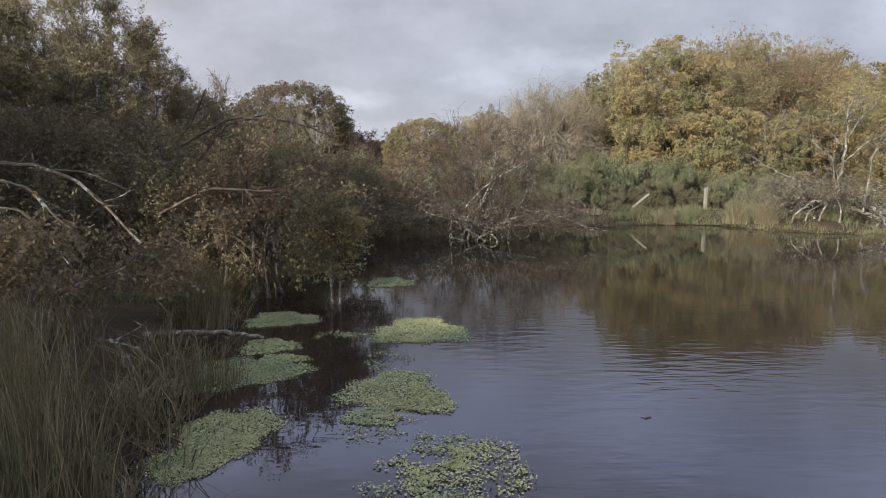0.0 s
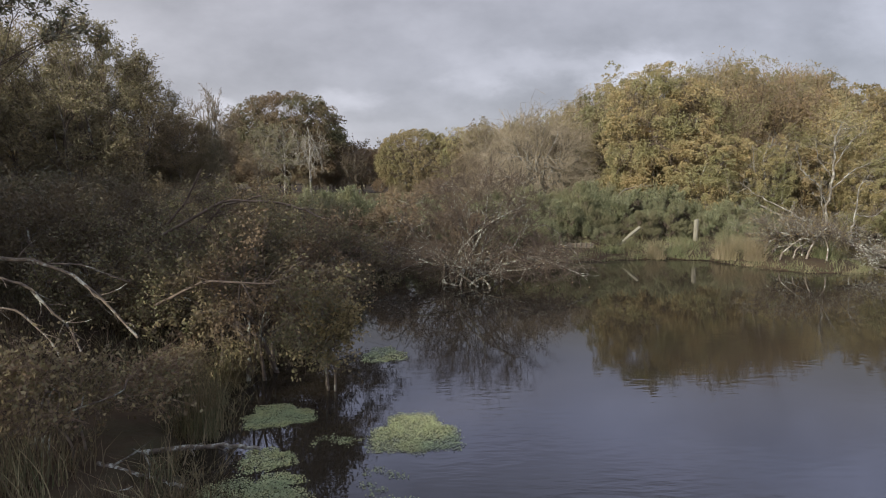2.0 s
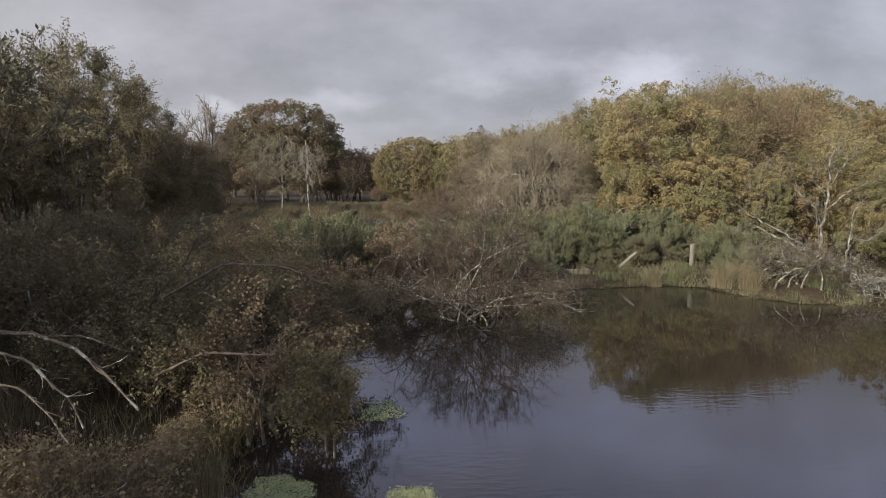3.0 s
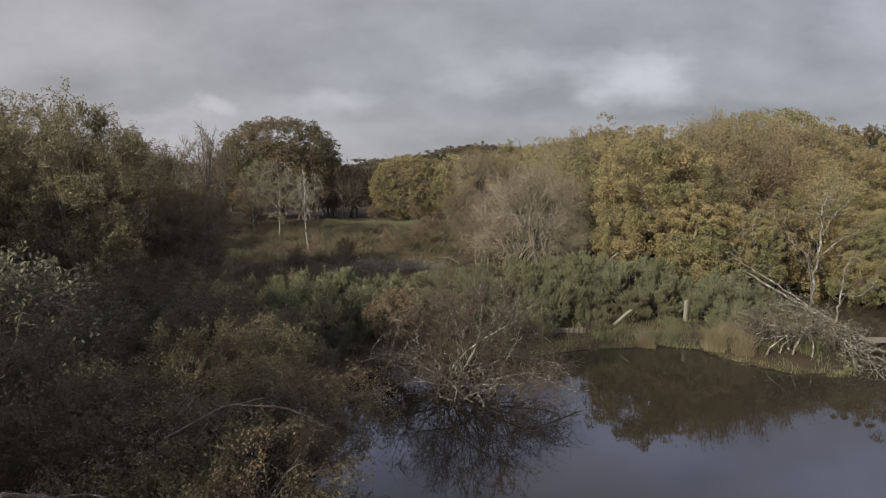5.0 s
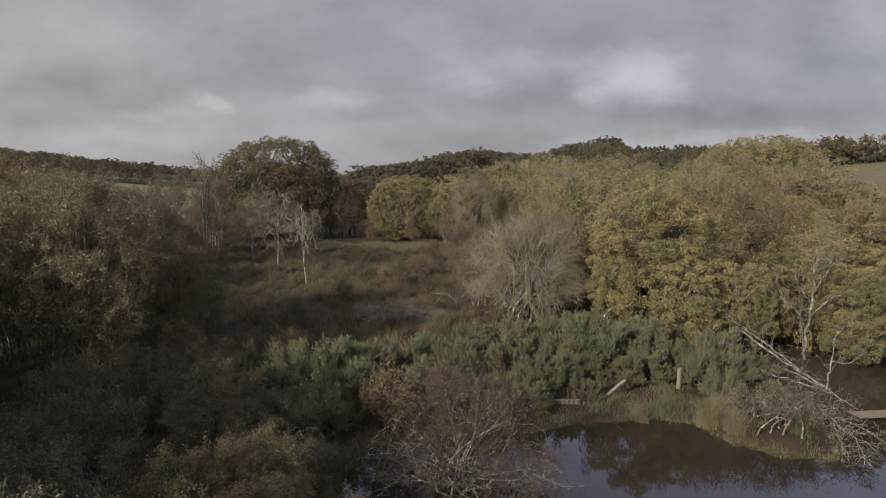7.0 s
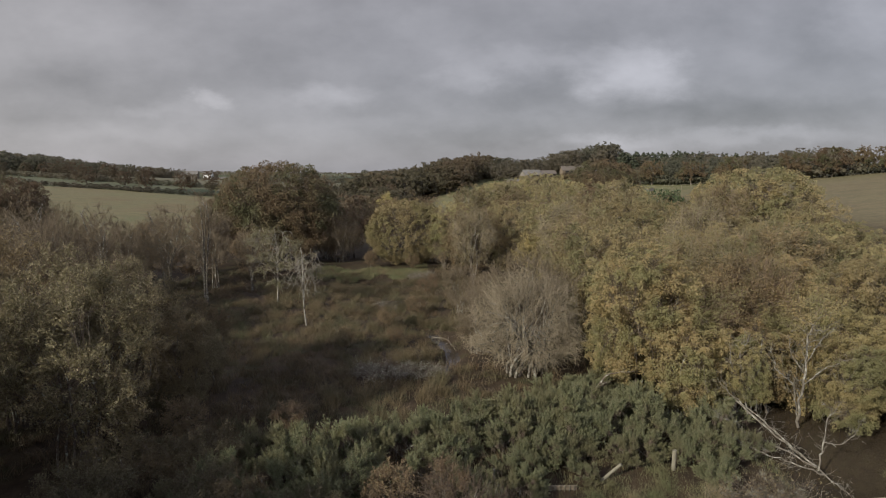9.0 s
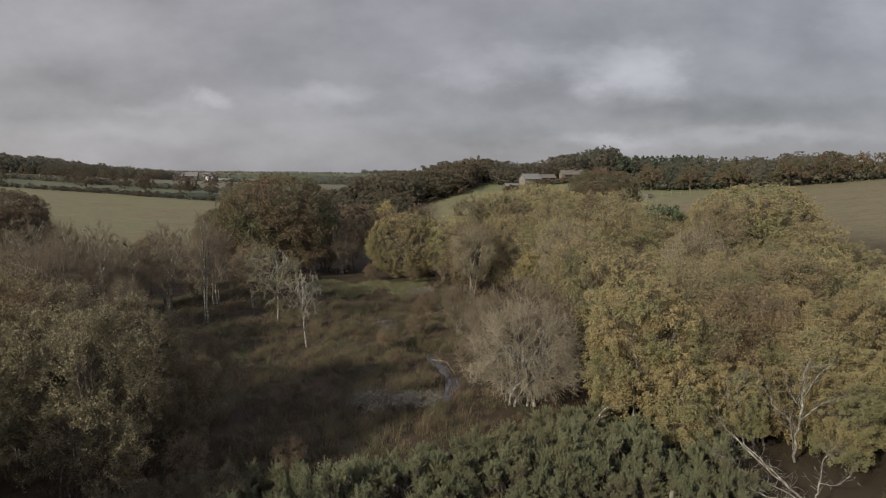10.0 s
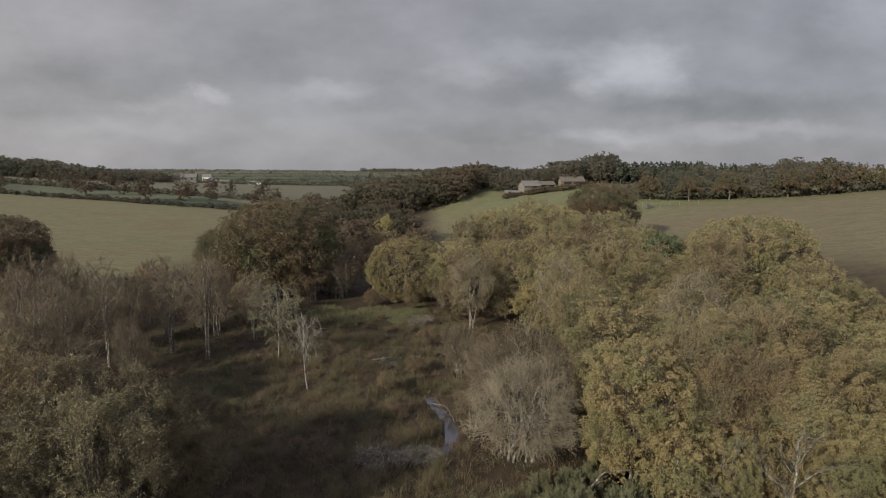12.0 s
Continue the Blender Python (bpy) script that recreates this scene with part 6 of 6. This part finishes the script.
def house(name, at, turn, size, roof_h, walls, roof, label, openings=()):
    """A gabled farm building: walls, two roof slopes, near-black panels for shaded openings (wall, x, z, w, h)."""
    l, w, h = size
    root = new(name)
    bm = bmesh.new()
    q = [bm.verts.new((sx * l / 2, sy * w / 2, z)) for z in (-1.0, h) for sx, sy in ((-1, -1), (1, -1), (1, 1), (-1, 1))]
    for a in range(4):
        bm.faces.new((q[a], q[(a + 1) % 4], q[4 + (a + 1) % 4], q[4 + a]))
    for sx, i, j in ((-1, 4, 7), (1, 5, 6)):
        t = bm.verts.new((sx * l / 2, 0, h + roof_h))
        bm.faces.new((q[i], q[j], t))
    part("wall", bm, walls, root)
    for s in (-1, 1):
        bm = bmesh.new()
        pts = [(-l / 2 - 0.3, s * (w / 2 + 0.35), h - 0.2), (l / 2 + 0.3, s * (w / 2 + 0.35), h - 0.2), (l / 2 + 0.3, 0, h + roof_h), (-l / 2 - 0.3, 0, h + roof_h)]
        lo = [bm.verts.new(p) for p in pts]
        hi = [bm.verts.new((p[0], p[1], p[2] + 0.14)) for p in pts]
        bm.faces.new(lo)
        bm.faces.new(hi)
        for a in range(4):
            bm.faces.new((lo[a], lo[(a + 1) % 4], hi[(a + 1) % 4], hi[a]))
        part("roof", bm, roof, root)
    # solid near-black panels on the wall stand in for the shade inside openings
    for side, x, z, ow, oh in openings:
        bm = bmesh.new()
        bmesh.ops.create_cube(bm, size=1)
        bmesh.ops.scale(bm, vec=(ow, 0.12, oh) if side == "s" else (0.12, ow, oh), verts=bm.verts)
        bmesh.ops.translate(bm, vec=(x, -w / 2, z) if side == "s" else (-l / 2 if side == "w" else l / 2, x, z), verts=bm.verts)
        part("window", bm, DARKHOLE, root)
    root.matrix_basis = pose(at[0], at[1], ground_z(at[0], at[1]) + at[2], 0, 0, turn)
    return tagged(root, label, "building", "farm buildings")


house("barn", (36.5, 205, 0.2), 15, (6, 5, 2.0), 1.6, STONE, ROOF_GREY, "grey stone barn with a pale slate roof", [("e", 0, 2.8, 0.8, 1.0), ("s", 1.0, 1.2, 1.2, 1.6)])
house("shed", (42.8, 207, 0.2), 5, (5, 4.5, 1.4), 1.0, WOOD_DARK, ROOF, "low brown open-fronted farm shed", [("s", 0, 0.8, 4.4, 1.4)])
house("shed", (51.5, 206, 0.2), 0, (8, 5, 1.8), 1.4, WOOD_DARK, ROOF, "brown-roofed farm shed with an open front", [("s", -1.8, 1.0, 2.6, 1.9), ("s", 2.0, 1.0, 2.6, 1.9)])
house("shed", (30, 203, 0.0), 10, (5, 4, 1.0), 0.6, WOOD_DARK, ROOF_GREY, "low dark lean-to shed beside the barn")
house("farmhouse", (-168, 420, 0.5), 10, (14, 7, 3.6), 2.4, STONE, ROOF_GREY, "long grey stone farmhouse far across the fields", [("s", -4, 2.6, 1.2, 1.4), ("s", 0, 2.6, 1.2, 1.4), ("s", 4, 2.6, 1.2, 1.4)])
house("farmhouse", (-181, 440, 1.0), 0, (6, 5, 4.2), 2.0, WHITE, ROOF_GREY, "small white farmhouse far across the fields", [("s", -2, 2.6, 1.1, 1.3), ("s", 2, 2.6, 1.1, 1.3)])
house("farmhouse", (-163, 446, 1.0), 0, (6, 5, 4.2), 2.0, WHITE, ROOF_GREY, "small white farmhouse far across the fields", [("s", -2, 2.6, 1.1, 1.3), ("s", 2, 2.6, 1.1, 1.3)])
house("barn", (-145, 424, 0.0), -5, (14, 6, 1.8), 1.0, STONE, ROOF_GREY, "long low grey farm building across the fields")
house("barn", (-122, 428, 0.0), -5, (12, 6, 1.6), 0.9, WHITE, ROOF_GREY, "long low pale farm building across the fields")


def fence(name, a, b, n, h, label):
    """Timber posts with two wires' worth of thin rails between them."""
    root = new(name)
    x0, y0 = a
    for k in range(n):
        t = k / (n - 1)
        x, y = a[0] + (b[0] - a[0]) * t, a[1] + (b[1] - a[1]) * t
        bm = post_mesh(h, 0.07, 60 + k)
        bmesh.ops.translate(bm, vec=(x - x0, y - y0, ground_z(x, y) - ground_z(x0, y0)), verts=bm.verts)
        part("post", bm, WOOD_POST, root)
    for rz in (0.55, 0.95):
        P = np.array([[(b[0] - a[0]) * t, (b[1] - a[1]) * t, ground_z(a[0] + (b[0] - a[0]) * t, a[1] + (b[1] - a[1]) * t) - ground_z(x0, y0) + rz * h] for t in np.linspace(0, 1, n)])
        v, f = tubes(P[None], np.full((1, n), 0.03), 4)
        child("rail", mesh_of("rail", v, f, WOOD_POST), root)
    root.location = (x0, y0, ground_z(x0, y0))
    return tagged(root, label, "fence")


fence("fence", (57.0, 152.0), (70.0, 148.0), 7, 1.3, "weathered timber post fence at the pasture's corner")


def feeder(x, y, turn, size, mat, label):
    """A low pasture trough on four legs."""
    root = new("feed_trough")
    l, w, h = size
    bm = bmesh.new()
    q = [bm.verts.new((sx * l / 2 * s, sy * w / 2 * s, z)) for z, s in ((0.35 * h, 0.8), (h, 1.0), (h, 0.92), (0.42 * h, 0.72)) for sx, sy in ((-1, -1), (1, -1), (1, 1), (-1, 1))]
    for k in range(3):
        for c in range(4):
            bm.faces.new((q[k * 4 + c], q[k * 4 + (c + 1) % 4], q[k * 4 + 4 + (c + 1) % 4], q[k * 4 + 4 + c]))
    bm.faces.new(q[0:4][::-1])
    bm.faces.new(q[12:16])
    part("basin", bm, mat, root)
    for sx, sy in ((-1, -1), (1, -1), (1, 1), (-1, 1)):
        bm = bmesh.new()
        bmesh.ops.create_cube(bm, size=1)
        bmesh.ops.scale(bm, vec=(0.08, 0.08, 0.6 * h), verts=bm.verts)
        bmesh.ops.translate(bm, vec=(sx * l * 0.36, sy * w * 0.34, 0.25 * h), verts=bm.verts)
        part("leg", bm, mat, root)
    root.matrix_basis = pose(x, y, ground_z(x, y), 0, 0, turn)
    return tagged(root, label, "trough", "feed troughs")


feeder(57.6, 149.5, 20, (2.0, 1.0, 1.1), ROOF_GREY, "pale feed trough standing in the pasture")
feeder(54.0, 150.5, 5, (2.0, 0.9, 0.8), WOOD_DARK, "brown timber feed trough standing in the pasture")

# sunken leaf patches just under the surface
SUNK = plain_mat("sunken_leaves", (0.035, 0.028, 0.03), (0.07, 0.055, 0.05), 14.0, 0.6, 0.3)
for k, (x, y, rx, ry, tr) in enumerate([(1.45, 3.98, 0.045, 0.02, 10)]):
    rng = np.random.default_rng(200 + k)
    a = np.linspace(0, 6.283, 15)[:-1]
    rad = 1 + 0.2 * rng.normal(size=14)
    bm = bmesh.new()
    top = [bm.verts.new((rx * r * math.cos(t), ry * r * math.sin(t), 0.006 + 0.004 * math.sin(3 * t))) for t, r in zip(a, rad)]
    low = [bm.verts.new((v.co.x * 0.8, v.co.y * 0.8, -0.03)) for v in top]
    bm.faces.new(top)
    for c in range(14):
        bm.faces.new((low[c], low[(c + 1) % 14], top[(c + 1) % 14], top[c]))
    me = bpy.data.meshes.new("sunken_leaf")
    bm.to_mesh(me)
    bm.free()
    me.materials.append(SUNK)
    ob = new("sunken_leaf", me)
    ob.matrix_basis = pose(x, y, -0.004, 0, 0, tr)
    tagged(ob, "dark sodden leaf floating at the water's surface", "leaf", "sodden leaves")
